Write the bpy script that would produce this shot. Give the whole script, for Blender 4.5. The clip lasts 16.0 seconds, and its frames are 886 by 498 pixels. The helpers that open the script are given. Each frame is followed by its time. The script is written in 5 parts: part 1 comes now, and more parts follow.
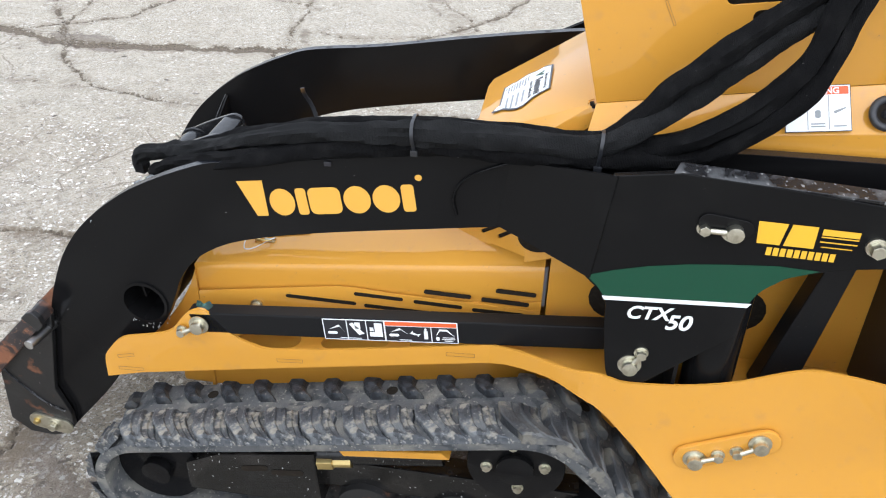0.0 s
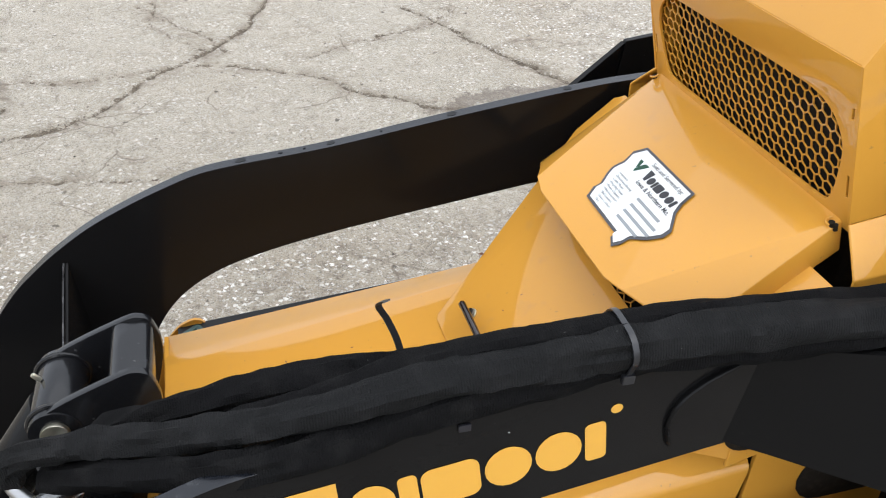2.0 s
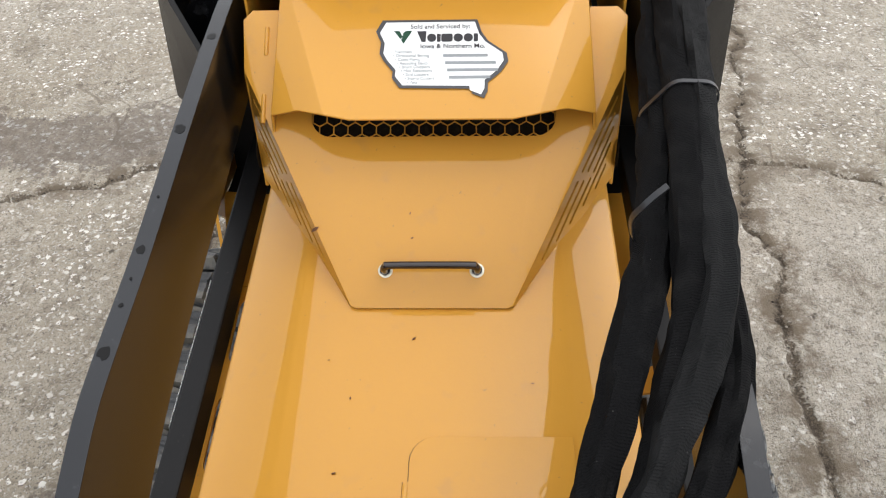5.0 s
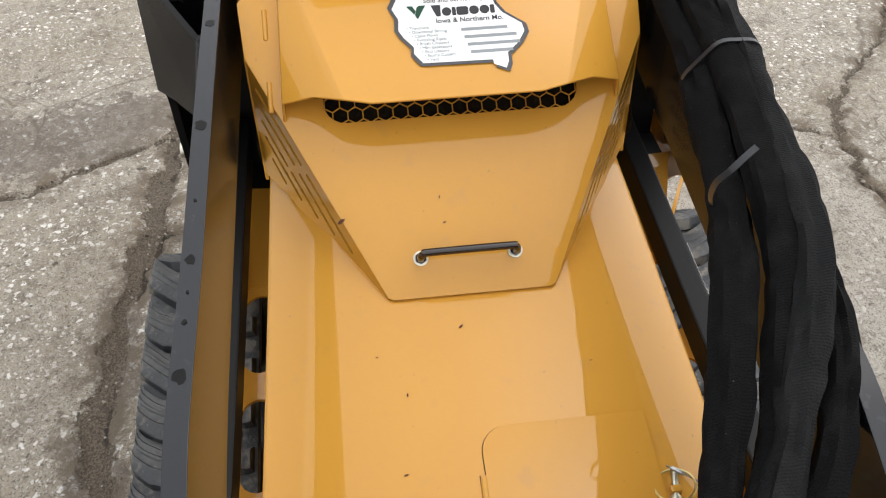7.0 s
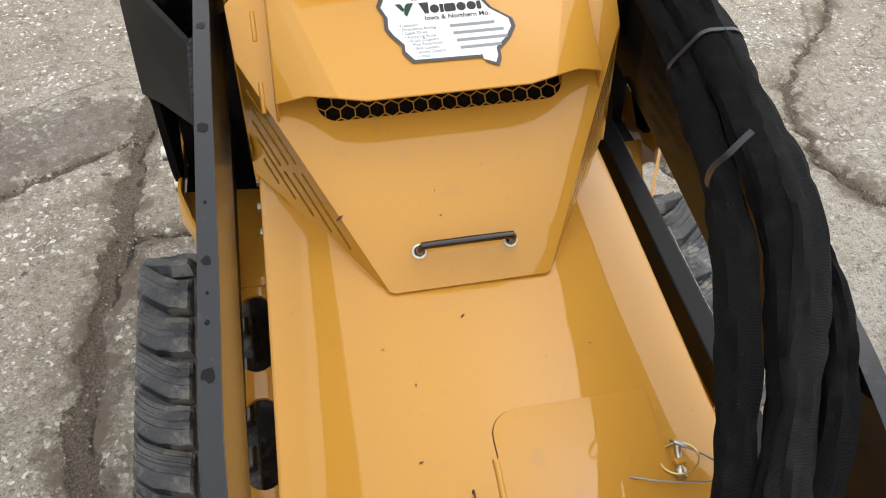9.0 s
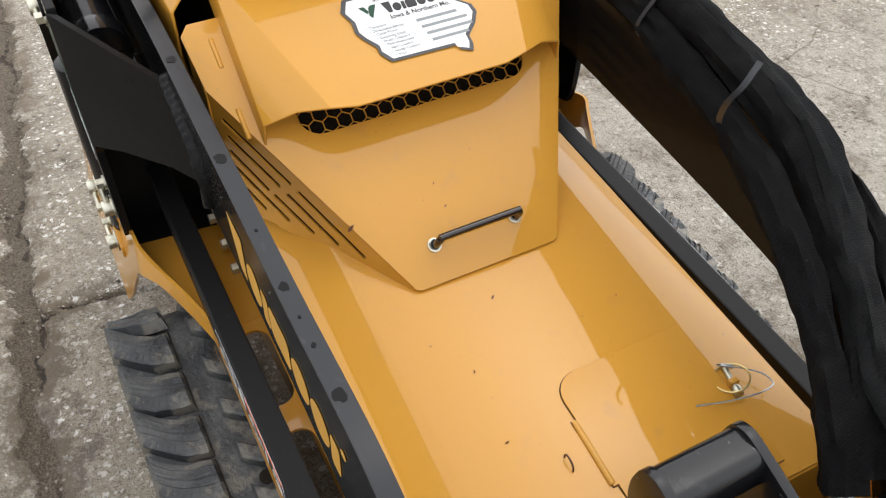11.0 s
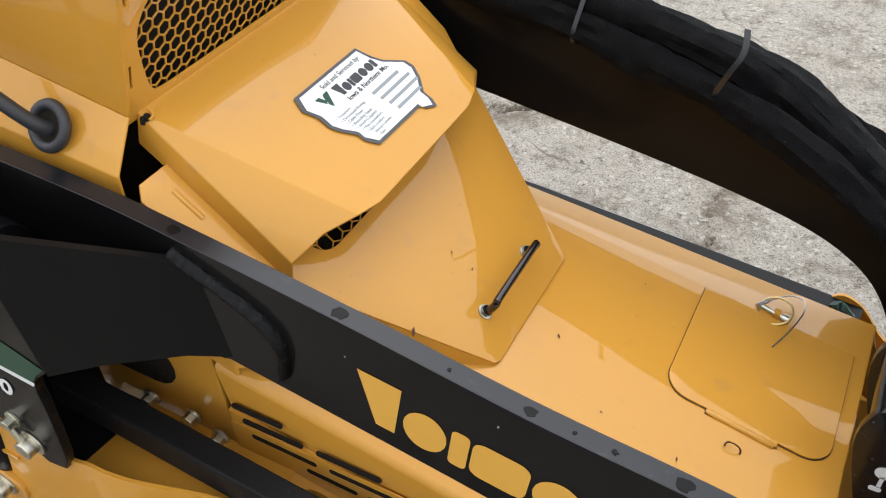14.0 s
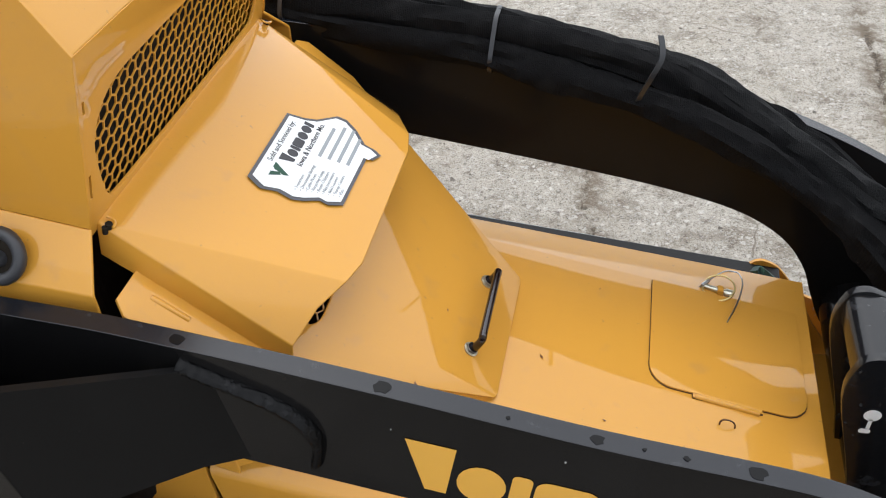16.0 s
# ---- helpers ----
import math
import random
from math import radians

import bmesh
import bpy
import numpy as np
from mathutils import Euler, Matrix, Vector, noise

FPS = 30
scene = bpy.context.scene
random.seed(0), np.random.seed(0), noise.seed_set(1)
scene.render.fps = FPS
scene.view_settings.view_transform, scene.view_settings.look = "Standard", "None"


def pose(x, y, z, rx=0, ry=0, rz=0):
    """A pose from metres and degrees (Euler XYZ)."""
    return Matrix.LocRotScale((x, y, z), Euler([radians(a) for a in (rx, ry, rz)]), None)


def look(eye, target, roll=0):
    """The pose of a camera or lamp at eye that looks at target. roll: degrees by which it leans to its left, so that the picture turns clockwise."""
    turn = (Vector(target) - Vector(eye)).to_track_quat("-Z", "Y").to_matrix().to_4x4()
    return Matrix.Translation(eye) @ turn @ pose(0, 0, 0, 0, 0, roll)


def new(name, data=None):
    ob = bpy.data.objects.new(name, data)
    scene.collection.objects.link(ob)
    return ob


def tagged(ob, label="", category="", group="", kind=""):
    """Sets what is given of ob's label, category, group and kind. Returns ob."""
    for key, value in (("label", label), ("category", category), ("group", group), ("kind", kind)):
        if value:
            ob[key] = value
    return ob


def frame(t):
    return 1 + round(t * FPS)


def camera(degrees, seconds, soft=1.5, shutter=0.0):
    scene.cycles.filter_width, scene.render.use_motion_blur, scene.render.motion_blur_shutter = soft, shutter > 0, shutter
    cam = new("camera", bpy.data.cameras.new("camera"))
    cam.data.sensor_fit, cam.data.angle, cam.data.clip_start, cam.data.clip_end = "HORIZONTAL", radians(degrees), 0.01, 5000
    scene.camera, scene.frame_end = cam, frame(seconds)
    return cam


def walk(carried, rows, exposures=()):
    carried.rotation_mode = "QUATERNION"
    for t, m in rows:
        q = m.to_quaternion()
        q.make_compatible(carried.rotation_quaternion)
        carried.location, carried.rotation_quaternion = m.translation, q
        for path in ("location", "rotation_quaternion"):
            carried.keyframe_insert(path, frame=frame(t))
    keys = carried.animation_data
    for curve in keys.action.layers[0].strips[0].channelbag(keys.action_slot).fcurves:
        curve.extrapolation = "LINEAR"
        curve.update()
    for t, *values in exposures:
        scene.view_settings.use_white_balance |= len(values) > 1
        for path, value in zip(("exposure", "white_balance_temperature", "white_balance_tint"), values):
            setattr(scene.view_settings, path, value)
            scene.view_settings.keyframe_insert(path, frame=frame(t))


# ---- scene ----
cam = camera(54.45, 16.0, soft=1.1)
PATH = [
    (0.0, pose(0.0241, -1.5137, 1.4321, 57.205, -1.519, 9.049)),
    (0.5, pose(-0.0207, -1.3261, 1.4202, 56.573, -1.594, 8.490)),
    (1.0, pose(-0.1474, -1.1608, 1.3787, 56.298, -2.879, 4.721)),
    (1.5, pose(-0.3983, -1.0384, 1.3644, 57.036, -3.819, -5.338)),
    (2.0, pose(-0.5339, -0.8143, 1.3350, 56.519, -2.537, -15.352)),
    (2.5, pose(-0.6911, -0.5875, 1.3197, 54.386, -2.684, -26.257)),
    (3.0, pose(-0.8742, -0.4887, 1.3372, 52.587, -3.188, -43.800)),
    (3.5, pose(-0.9622, -0.3901, 1.3552, 52.051, -0.889, -58.771)),
    (4.0, pose(-0.9410, -0.2429, 1.3105, 50.688, 0.922, -70.252)),
    (4.5, pose(-1.0284, -0.1338, 1.3313, 50.623, 1.022, -81.218)),
    (7.0, pose(-0.9812, 0.1146, 1.3112, 48.370, 0.699, -96.897)),
    (7.5, pose(-0.9771, 0.1326, 1.3127, 48.370, 0.502, -98.217)),
    (8.0, pose(-0.9778, 0.1449, 1.3119, 48.145, 0.418, -98.880)),
    (8.5, pose(-0.9911, 0.1506, 1.3191, 48.131, 0.381, -99.318)),
    (10.8, pose(-0.9657, 0.3783, 1.3281, 48.329, 0.864, -115.439)),
    (11.0, pose(-0.9390, 0.3994, 1.3153, 48.505, 1.542, -117.574)),
    (11.5, pose(-0.8252, 0.4314, 1.2939, 47.958, 3.219, -124.161)),
    (12.0, pose(-0.7512, 0.4814, 1.2976, 47.913, 2.486, -127.609)),
    (12.5, pose(-0.7088, 0.5367, 1.3040, 48.304, 1.612, -132.227)),
    (13.0, pose(-0.6431, 0.6290, 1.3158, 48.245, 1.012, -140.813)),
    (13.5, pose(-0.5990, 0.7020, 1.3343, 48.543, 0.740, -147.279)),
    (14.0, pose(-0.5295, 0.6784, 1.3325, 48.401, 2.078, -151.796)),
    (14.5, pose(-0.4467, 0.6348, 1.3267, 47.996, 3.403, -155.804)),
    (15.0, pose(-0.4190, 0.6294, 1.3292, 48.075, 3.932, -160.266)),
    (15.5, pose(-0.3903, 0.6755, 1.3485, 48.555, 3.685, -165.429)),
    (16.0, pose(-0.3680, 0.7132, 1.3578, 48.987, 3.112, -168.159)),
]
walk(cam, PATH, exposures=[(0.0, 0.86, 5900, 10), (1.5, 0.75, 6000, 10), (2.0, 0.70, 6150, 10), (2.5, 0.63, 6350, 10), (3.5, 0.59, 6450, 10), (7.5, 0.50, 6500, 10), (12.0, 0.55, 6500, 10), (13.0, 0.57, 6400, 10), (16.0, 0.60, 6200, 10)])

# ---- overcast daylight ----
world = bpy.data.worlds.new("overcast_sky")
scene.world = world
world.use_nodes = True
wn = world.node_tree
sky = wn.nodes.new("ShaderNodeTexSky")
sky.sky_type = "NISHITA"
sky.sun_disc = False
sky.sun_elevation = radians(67)
sky.sun_rotation = radians(160)
sky.air_density, sky.dust_density, sky.ozone_density = 1.2, 4.0, 1.0
grey = wn.nodes.new("ShaderNodeHueSaturation")
grey.inputs["Saturation"].default_value = 0.32
wn.links.new(sky.outputs[0], grey.inputs["Color"])
clouds = wn.nodes.new("ShaderNodeMix")
clouds.data_type = "RGBA"
clouds.inputs["Factor"].default_value = 0.68
clouds.inputs["B"].default_value = (6.2, 6.35, 6.6, 1)
wn.links.new(grey.outputs[0], clouds.inputs["A"])
wn.links.new(clouds.outputs["Result"], wn.nodes["Background"].inputs["Color"])
wn.nodes["Background"].inputs["Strength"].default_value = 0.15
sun_data = bpy.data.lights.new("sun", "SUN")
sun_data.energy, sun_data.angle, sun_data.color = 1.2, radians(140), (1.0, 0.97, 0.93)
sun = new("sun", sun_data)
sun.matrix_world = look((0.8, -2.2, 5.6), (0, 0, 0))


# ---- materials ----
def material(name, base, rough=0.5, metal=0.0, coat=0.0, spots=(), bump=0.0, bump_scale=200.0, coat_rough=0.08, spec=0.5, coat_ior=1.5, ribs=0.0):
    """A painted or raw surface: spots are (colour, noise scale, threshold, softness, strength) laid over the base."""
    m = bpy.data.materials.new(name)
    m.use_nodes = True
    nt = m.node_tree
    b = nt.nodes["Principled BSDF"]
    b.inputs["Roughness"].default_value, b.inputs["Metallic"].default_value = rough, metal
    b.inputs["Coat Weight"].default_value, b.inputs["Coat Roughness"].default_value = coat, coat_rough
    b.inputs["Specular IOR Level"].default_value, b.inputs["Coat IOR"].default_value = spec, coat_ior
    co = nt.nodes.new("ShaderNodeTexCoord")
    last = None
    for colour, scale, low, soft, strength in spots:
        n = nt.nodes.new("ShaderNodeTexNoise")
        n.inputs["Scale"].default_value, n.inputs["Detail"].default_value = scale, 6
        nt.links.new(co.outputs["Object"], n.inputs["Vector"])
        r = nt.nodes.new("ShaderNodeMapRange")
        r.inputs["From Min"].default_value, r.inputs["From Max"].default_value = low, low + soft
        r.inputs["To Max"].default_value = strength
        nt.links.new(n.outputs["Fac"], r.inputs["Value"])
        mix = nt.nodes.new("ShaderNodeMix")
        mix.data_type = "RGBA"
        mix.inputs["A"].default_value = (*base, 1)
        if last:
            nt.links.new(last, mix.inputs["A"])
        mix.inputs["B"].default_value = (*colour, 1)
        nt.links.new(r.outputs[0], mix.inputs["Factor"])
        last = mix.outputs["Result"]
    if last:
        nt.links.new(last, b.inputs["Base Color"])
    else:
        b.inputs["Base Color"].default_value = (*base, 1)
    if bump:
        n = nt.nodes.new("ShaderNodeTexNoise")
        n.inputs["Scale"].default_value, n.inputs["Detail"].default_value = bump_scale, 5
        nt.links.new(co.outputs["Object"], n.inputs["Vector"])
        bm_ = nt.nodes.new("ShaderNodeBump")
        bm_.inputs["Strength"].default_value, bm_.inputs["Distance"].default_value = bump, 0.002
        nt.links.new(n.outputs["Fac"], bm_.inputs["Height"])
        if ribs:
            w = nt.nodes.new("ShaderNodeTexWave")
            w.inputs["Scale"].default_value, w.inputs["Distortion"].default_value, w.inputs["Detail Scale"].default_value = ribs, 1.5, 0.5
            nt.links.new(co.outputs["Object"], w.inputs["Vector"])
            both = nt.nodes.new("ShaderNodeMath")
            both.operation = "MULTIPLY_ADD"
            both.inputs[1].default_value = 0.22
            nt.links.new(w.outputs["Fac"], both.inputs[0])
            nt.links.new(n.outputs["Fac"], both.inputs[2])
            nt.links.new(both.outputs[0], bm_.inputs["Height"])
        nt.links.new(bm_.outputs[0], b.inputs["Normal"])
    return m


YELLOW = material("yellow_paint", (0.600, 0.290, 0.037), 0.5, coat=0.75, coat_rough=0.025, spec=0.1, coat_ior=1.56,
                  spots=[((0.53, 0.250, 0.036), 3.0, 0.45, 0.3, 0.5), ((0.30, 0.17, 0.06), 130.0, 0.70, 0.05, 0.6), ((0.46, 0.24, 0.07), 26.0, 0.62, 0.12, 0.35)], bump=0.05, bump_scale=260)
BLACK = material("black_paint", (0.0068, 0.0067, 0.0070), 0.15, spec=0.14,
                 spots=[((0.0075, 0.0074, 0.0074), 9.0, 0.5, 0.25, 0.6), ((0.0125, 0.0122, 0.012), 4.0, 0.58, 0.12, 0.5), ((0.09, 0.085, 0.08), 260.0, 0.74, 0.03, 0.5)], bump=0.04, bump_scale=120)
BLACK_RUST = material("worn_black_paint", (0.010, 0.0098, 0.010), 0.42, coat=0.15,
                      spots=[((0.15, 0.058, 0.026), 26.0, 0.60, 0.08, 0.9), ((0.20, 0.18, 0.16), 120.0, 0.68, 0.05, 0.7)], bump=0.2, bump_scale=90)
RUSTY_EDGE = material("rusty_steel_edge", (0.026, 0.020, 0.019), 0.55,
                      spots=[((0.21, 0.080, 0.036), 16.0, 0.49, 0.10, 0.85), ((0.27, 0.115, 0.055), 60.0, 0.58, 0.08, 0.7), ((0.012, 0.011, 0.012), 26.0, 0.54, 0.06, 0.9), ((0.30, 0.26, 0.22), 110.0, 0.66, 0.05, 0.7)], bump=0.35, bump_scale=90)
RUBBER = material("worn_rubber", (0.044, 0.049, 0.056), 0.55,
                  spots=[((0.120, 0.126, 0.130), 22.0, 0.45, 0.14, 0.85), ((0.016, 0.019, 0.023), 52.0, 0.53, 0.08, 0.85), ((0.27, 0.25, 0.205), 40.0, 0.56, 0.07, 0.75), ((0.30, 0.295, 0.28), 150.0, 0.60, 0.06, 0.5)], bump=0.9, bump_scale=150)
CLEAN_RUBBER = material("dark_rubber_lug", (0.013, 0.0145, 0.017), 0.45,
                        spots=[((0.10, 0.098, 0.09), 24.0, 0.57, 0.08, 0.75), ((0.045, 0.050, 0.058), 60.0, 0.50, 0.12, 0.7), ((0.24, 0.225, 0.19), 120.0, 0.66, 0.05, 0.6)], bump=0.8, bump_scale=170)
DAMP_RUBBER = material("damp_dirty_rubber", (0.026, 0.028, 0.031), 0.48,
                       spots=[((0.078, 0.079, 0.078), 18.0, 0.45, 0.16, 0.8), ((0.150, 0.138, 0.112), 34.0, 0.54, 0.08, 0.7), ((0.13, 0.125, 0.11), 130.0, 0.62, 0.07, 0.5)], bump=0.9, bump_scale=160)
DUSTY = material("dust_caked_rubber", (0.078, 0.081, 0.083), 0.8,
                 spots=[((0.170, 0.162, 0.142), 14.0, 0.50, 0.14, 0.85), ((0.030, 0.034, 0.039), 36.0, 0.52, 0.10, 0.85), ((0.32, 0.30, 0.26), 140.0, 0.60, 0.08, 0.6)], bump=0.8, bump_scale=190)
FABRIC = material("black_woven_sleeve", (0.0062, 0.0062, 0.0066), 0.95, ribs=130.0, spots=[((0.0125, 0.0123, 0.0123), 30.0, 0.5, 0.2, 0.7), ((0.16, 0.155, 0.15), 300.0, 0.735, 0.02, 0.6)], bump=0.9, bump_scale=520, spec=0.07)
RIBBED = material("greyed_woven_sleeve", (0.0095, 0.0098, 0.0102), 0.85, ribs=130.0, spots=[((0.018, 0.018, 0.0185), 26.0, 0.48, 0.2, 0.7), ((0.16, 0.155, 0.15), 300.0, 0.735, 0.02, 0.6)], bump=1.0, bump_scale=430, spec=0.12)
GLOSS = material("gloss_black_enamel", (0.008, 0.0083, 0.0095), 0.17, spec=0.42, spots=[((0.045, 0.046, 0.050), 22.0, 0.60, 0.08, 0.6), ((0.10, 0.10, 0.10), 130.0, 0.69, 0.04, 0.4)], bump=0.22, bump_scale=45)
PLASTIC = material("grey_black_plastic", (0.035, 0.036, 0.04), 0.45)
TIE = material("grey_cable_tie", (0.016, 0.017, 0.020), 0.32)
ZINC = material("zinc_plate", (0.62, 0.60, 0.50), 0.33, metal=1.0, spots=[((0.36, 0.33, 0.24), 70.0, 0.5, 0.2, 0.7)])
BRASS = material("yellow_zinc", (0.60, 0.47, 0.20), 0.35, metal=1.0)
STEEL = material("steel", (0.5, 0.5, 0.5), 0.3, metal=1.0)
FITTING = material("tarnished_steel", (0.30, 0.31, 0.32), 0.42, metal=1.0, spots=[((0.10, 0.10, 0.10), 60.0, 0.5, 0.15, 0.7)])
WELD = material("painted_weld", (0.003, 0.003, 0.0033), 0.20, spec=0.16, spots=[((0.012, 0.012, 0.013), 90.0, 0.58, 0.08, 0.6)], bump=1.0, bump_scale=210)
GREASE = material("greasy_black_paint", (0.0065, 0.0063, 0.006), 0.22, spec=0.4, spots=[((0.022, 0.020, 0.018), 15.0, 0.5, 0.15, 0.7), ((0.42, 0.42, 0.41), 150.0, 0.685, 0.03, 0.8)], bump=0.45, bump_scale=55)
# Dusty brown-black, with the shade inside holes and recesses put into its colour.
DARK = material("shaded_interior", (0.020, 0.0165, 0.013), 0.9, spec=0.05, spots=[((0.034, 0.028, 0.021), 120.0, 0.5, 0.2, 0.7)])
WHITE = material("white_sticker", (0.78, 0.80, 0.80), 0.35, coat=0.3)
INK = material("black_ink", (0.015, 0.015, 0.02), 0.4)
GREY_INK = material("grey_ink", (0.25, 0.27, 0.28), 0.4)
GREEN = material("green_decal", (0.006, 0.055, 0.028), 0.4, coat=0.1, spec=0.3)
# Bluer, shinier copy of the arm's black, with the sky's sheen put in.
EDGE = material("sky_sheen_edge", (0.006, 0.0072, 0.0105), 0.25, spec=0.46, spots=[((0.03, 0.032, 0.036), 60.0, 0.62, 0.1, 0.6)], bump=0.05, bump_scale=150)
SCUFFED = material("scuffed_black_enamel", (0.010, 0.010, 0.011), 0.26, spec=0.42, spots=[((0.10, 0.102, 0.105), 26.0, 0.50, 0.12, 0.7), ((0.30, 0.30, 0.30), 120.0, 0.62, 0.05, 0.6)], bump=0.2, bump_scale=70)
TOWER = material("dull_black_paint", (0.0072, 0.0071, 0.0073), 0.24, spec=0.10, spots=[((0.0125, 0.0122, 0.0118), 7.0, 0.52, 0.2, 0.6), ((0.09, 0.085, 0.08), 260.0, 0.74, 0.03, 0.5)], bump=0.04, bump_scale=120)
MATT = material("flat_black_paint", (0.009, 0.009, 0.0095), 0.42, spec=0.16, spots=[((0.03, 0.028, 0.026), 150.0, 0.68, 0.05, 0.6)], bump=0.05, bump_scale=150)
YELLOW_INK = material("yellow_decal", (0.75, 0.42, 0.02), 0.4, coat=0.3)
AMBER_INK = material("amber_decal", (0.72, 0.38, 0.05), 0.4, coat=0.3)
ORANGE = material("orange_decal", (0.72, 0.12, 0.03), 0.4)
MARK = material("green_thread_paint", (0.012, 0.045, 0.040), 0.6, spots=[((0.06, 0.16, 0.13), 90.0, 0.54, 0.08, 0.8), ((0.008, 0.010, 0.010), 60.0, 0.52, 0.1, 0.7)])


# ---- mesh tools ----
def part(name, bm, mat, parent, label="", smooth=False):
    """Links a bmesh as one mesh object under a thing or a part."""
    bmesh.ops.recalc_face_normals(bm, faces=bm.faces)
    me = bpy.data.meshes.new(name)
    bm.to_mesh(me)
    bm.free()
    me.materials.append(mat)
    if smooth:
        for p in me.polygons:
            p.use_smooth = True
        me.set_sharp_from_angle(angle=radians(40 if smooth is True else smooth))
    ob = new(name, me)
    ob.parent = parent
    if label:
        tagged(ob, label)
    return ob


def bevelled(bm, width=0.002, segments=2, angle=25):
    edges = [e for e in bm.edges if len(e.link_faces) == 2 and e.calc_face_angle(0) > radians(angle)]
    if edges:
        bmesh.ops.bevel(bm, geom=edges, offset=width, segments=segments, profile=0.6, affect="EDGES", clamp_overlap=True)
    return bm


def prism(pts, y0, y1, holes=(), bevel=0.0015):
    """A plate with outline pts in x and z, from y0 to y1; holes are outlines too."""
    bm = bmesh.new()
    loops = [pts, *holes]
    edges = []
    for loop in loops:
        vs = [bm.verts.new((x, y0, z)) for x, z in loop]
        edges += [bm.edges.new((vs[i], vs[(i + 1) % len(vs)])) for i in range(len(vs))]
    bmesh.ops.triangle_fill(bm, use_beauty=True, edges=edges)
    out = bmesh.ops.extrude_face_region(bm, geom=bm.faces[:])
    bmesh.ops.translate(bm, verts=[v for v in out["geom"] if isinstance(v, bmesh.types.BMVert)], vec=(0, y1 - y0, 0))
    bmesh.ops.recalc_face_normals(bm, faces=bm.faces)
    if bevel:
        bevelled(bm, bevel)
    return bm


def sheet(verts, faces, thick=0.004, bevel=0.0):
    """A bent metal sheet of the given thickness from its facets."""
    bm = bmesh.new()
    vs = [bm.verts.new(v) for v in verts]
    for f in faces:
        bm.faces.new([vs[i] for i in f])
    bmesh.ops.recalc_face_normals(bm, faces=bm.faces)
    bmesh.ops.solidify(bm, geom=bm.faces[:], thickness=thick)
    if bevel:
        bevelled(bm, bevel, 3, 12)
    return bm


def block(centre, size, bevel=0.003, turn=None):
    bm = bmesh.new()
    bmesh.ops.create_cube(bm, size=1.0)
    bmesh.ops.scale(bm, verts=bm.verts, vec=size)
    if bevel:
        bevelled(bm, bevel)
    m = Matrix.Translation(centre) @ (turn if turn else Matrix())
    bmesh.ops.transform(bm, matrix=m, verts=bm.verts)
    return bm


def rod(a, b, r, segments=20, bevel=0.0015, r2=None):
    """A round bar from a to b."""
    a, b = Vector(a), Vector(b)
    bm = bmesh.new()
    bmesh.ops.create_cone(bm, cap_ends=True, segments=segments, radius1=r, radius2=r if r2 is None else r2, depth=(b - a).length)
    if bevel:
        bevelled(bm, bevel, 2, 50)
    m = Matrix.Translation((a + b) / 2) @ (b - a).to_track_quat("Z", "Y").to_matrix().to_4x4()
    bmesh.ops.transform(bm, matrix=m, verts=bm.verts)
    return bm


def join(*bms):
    """Joins bmeshes into the first."""
    first = bms[0]
    for other in bms[1:]:
        me = bpy.data.meshes.new("joined")
        other.to_mesh(me)
        other.free()
        first.from_mesh(me)
        bpy.data.meshes.remove(me)
    return first


def spline(pts, steps=8):
    """Points along a smooth line through pts."""
    p = [Vector(q) for q in pts]
    p = [2 * p[0] - p[1], *p, 2 * p[-1] - p[-2]]
    out = []
    for i in range(1, len(p) - 2):
        for k in range(steps):
            t = k / steps
            out.append(0.5 * (2 * p[i] + (p[i + 1] - p[i - 1]) * t + (2 * p[i - 1] - 5 * p[i] + 4 * p[i + 1] - p[i + 2]) * t * t
                              + (3 * p[i] - p[i - 1] - 3 * p[i + 1] + p[i + 2]) * t ** 3))
    return out + [p[-2]]


def tube(pts, r, sides=12, steps=8, wrinkle=0.0, seed=0, flat=1.0):
    """A round or flattened hose along a smooth line; wrinkle makes folds in a loose sleeve."""
    line = spline(pts, steps)
    bm = bmesh.new()
    rings = []
    up = Vector((0.13, 0.2, 1))
    for i, c in enumerate(line):
        d = (line[min(i + 1, len(line) - 1)] - line[max(i - 1, 0)]).normalized()
        side = d.cross(up).normalized()
        up = side.cross(d).normalized()
        ring = []
        for k in range(sides):
            a = 2 * math.pi * k / sides
            rr = r(c) if callable(r) else r
            if wrinkle:
                q = c * 9 + Vector((math.cos(a) * 1.6, math.sin(a) * 1.6, seed))
                rr *= 1 + wrinkle * noise.noise(q) + 0.35 * wrinkle * noise.noise(c * 30 + Vector((math.cos(a) * 2.5, math.sin(a) * 2.5, seed)))
                rr *= 1.03 - 0.25 * wrinkle * max(0.0, 1 - 5 * abs(noise.noise(c * 14 + Vector((math.cos(a) * 0.9, math.sin(a) * 0.9, seed + 5)))))
            ring.append(bm.verts.new(c + side * math.cos(a) * rr + up * math.sin(a) * rr * flat))
        rings.append(ring)
    for a, b in zip(rings, rings[1:]):
        for k in range(sides):
            bm.faces.new((a[k], a[(k + 1) % sides], b[(k + 1) % sides], b[k]))
    bm.faces.new(rings[0])
    bm.faces.new(rings[-1])
    return bm


def arc(cx, cz, r, a0, a1, n=10):
    return [(cx + r * math.cos(radians(a0 + (a1 - a0) * i / n)), cz + r * math.sin(radians(a0 + (a1 - a0) * i / n))) for i in range(n + 1)]


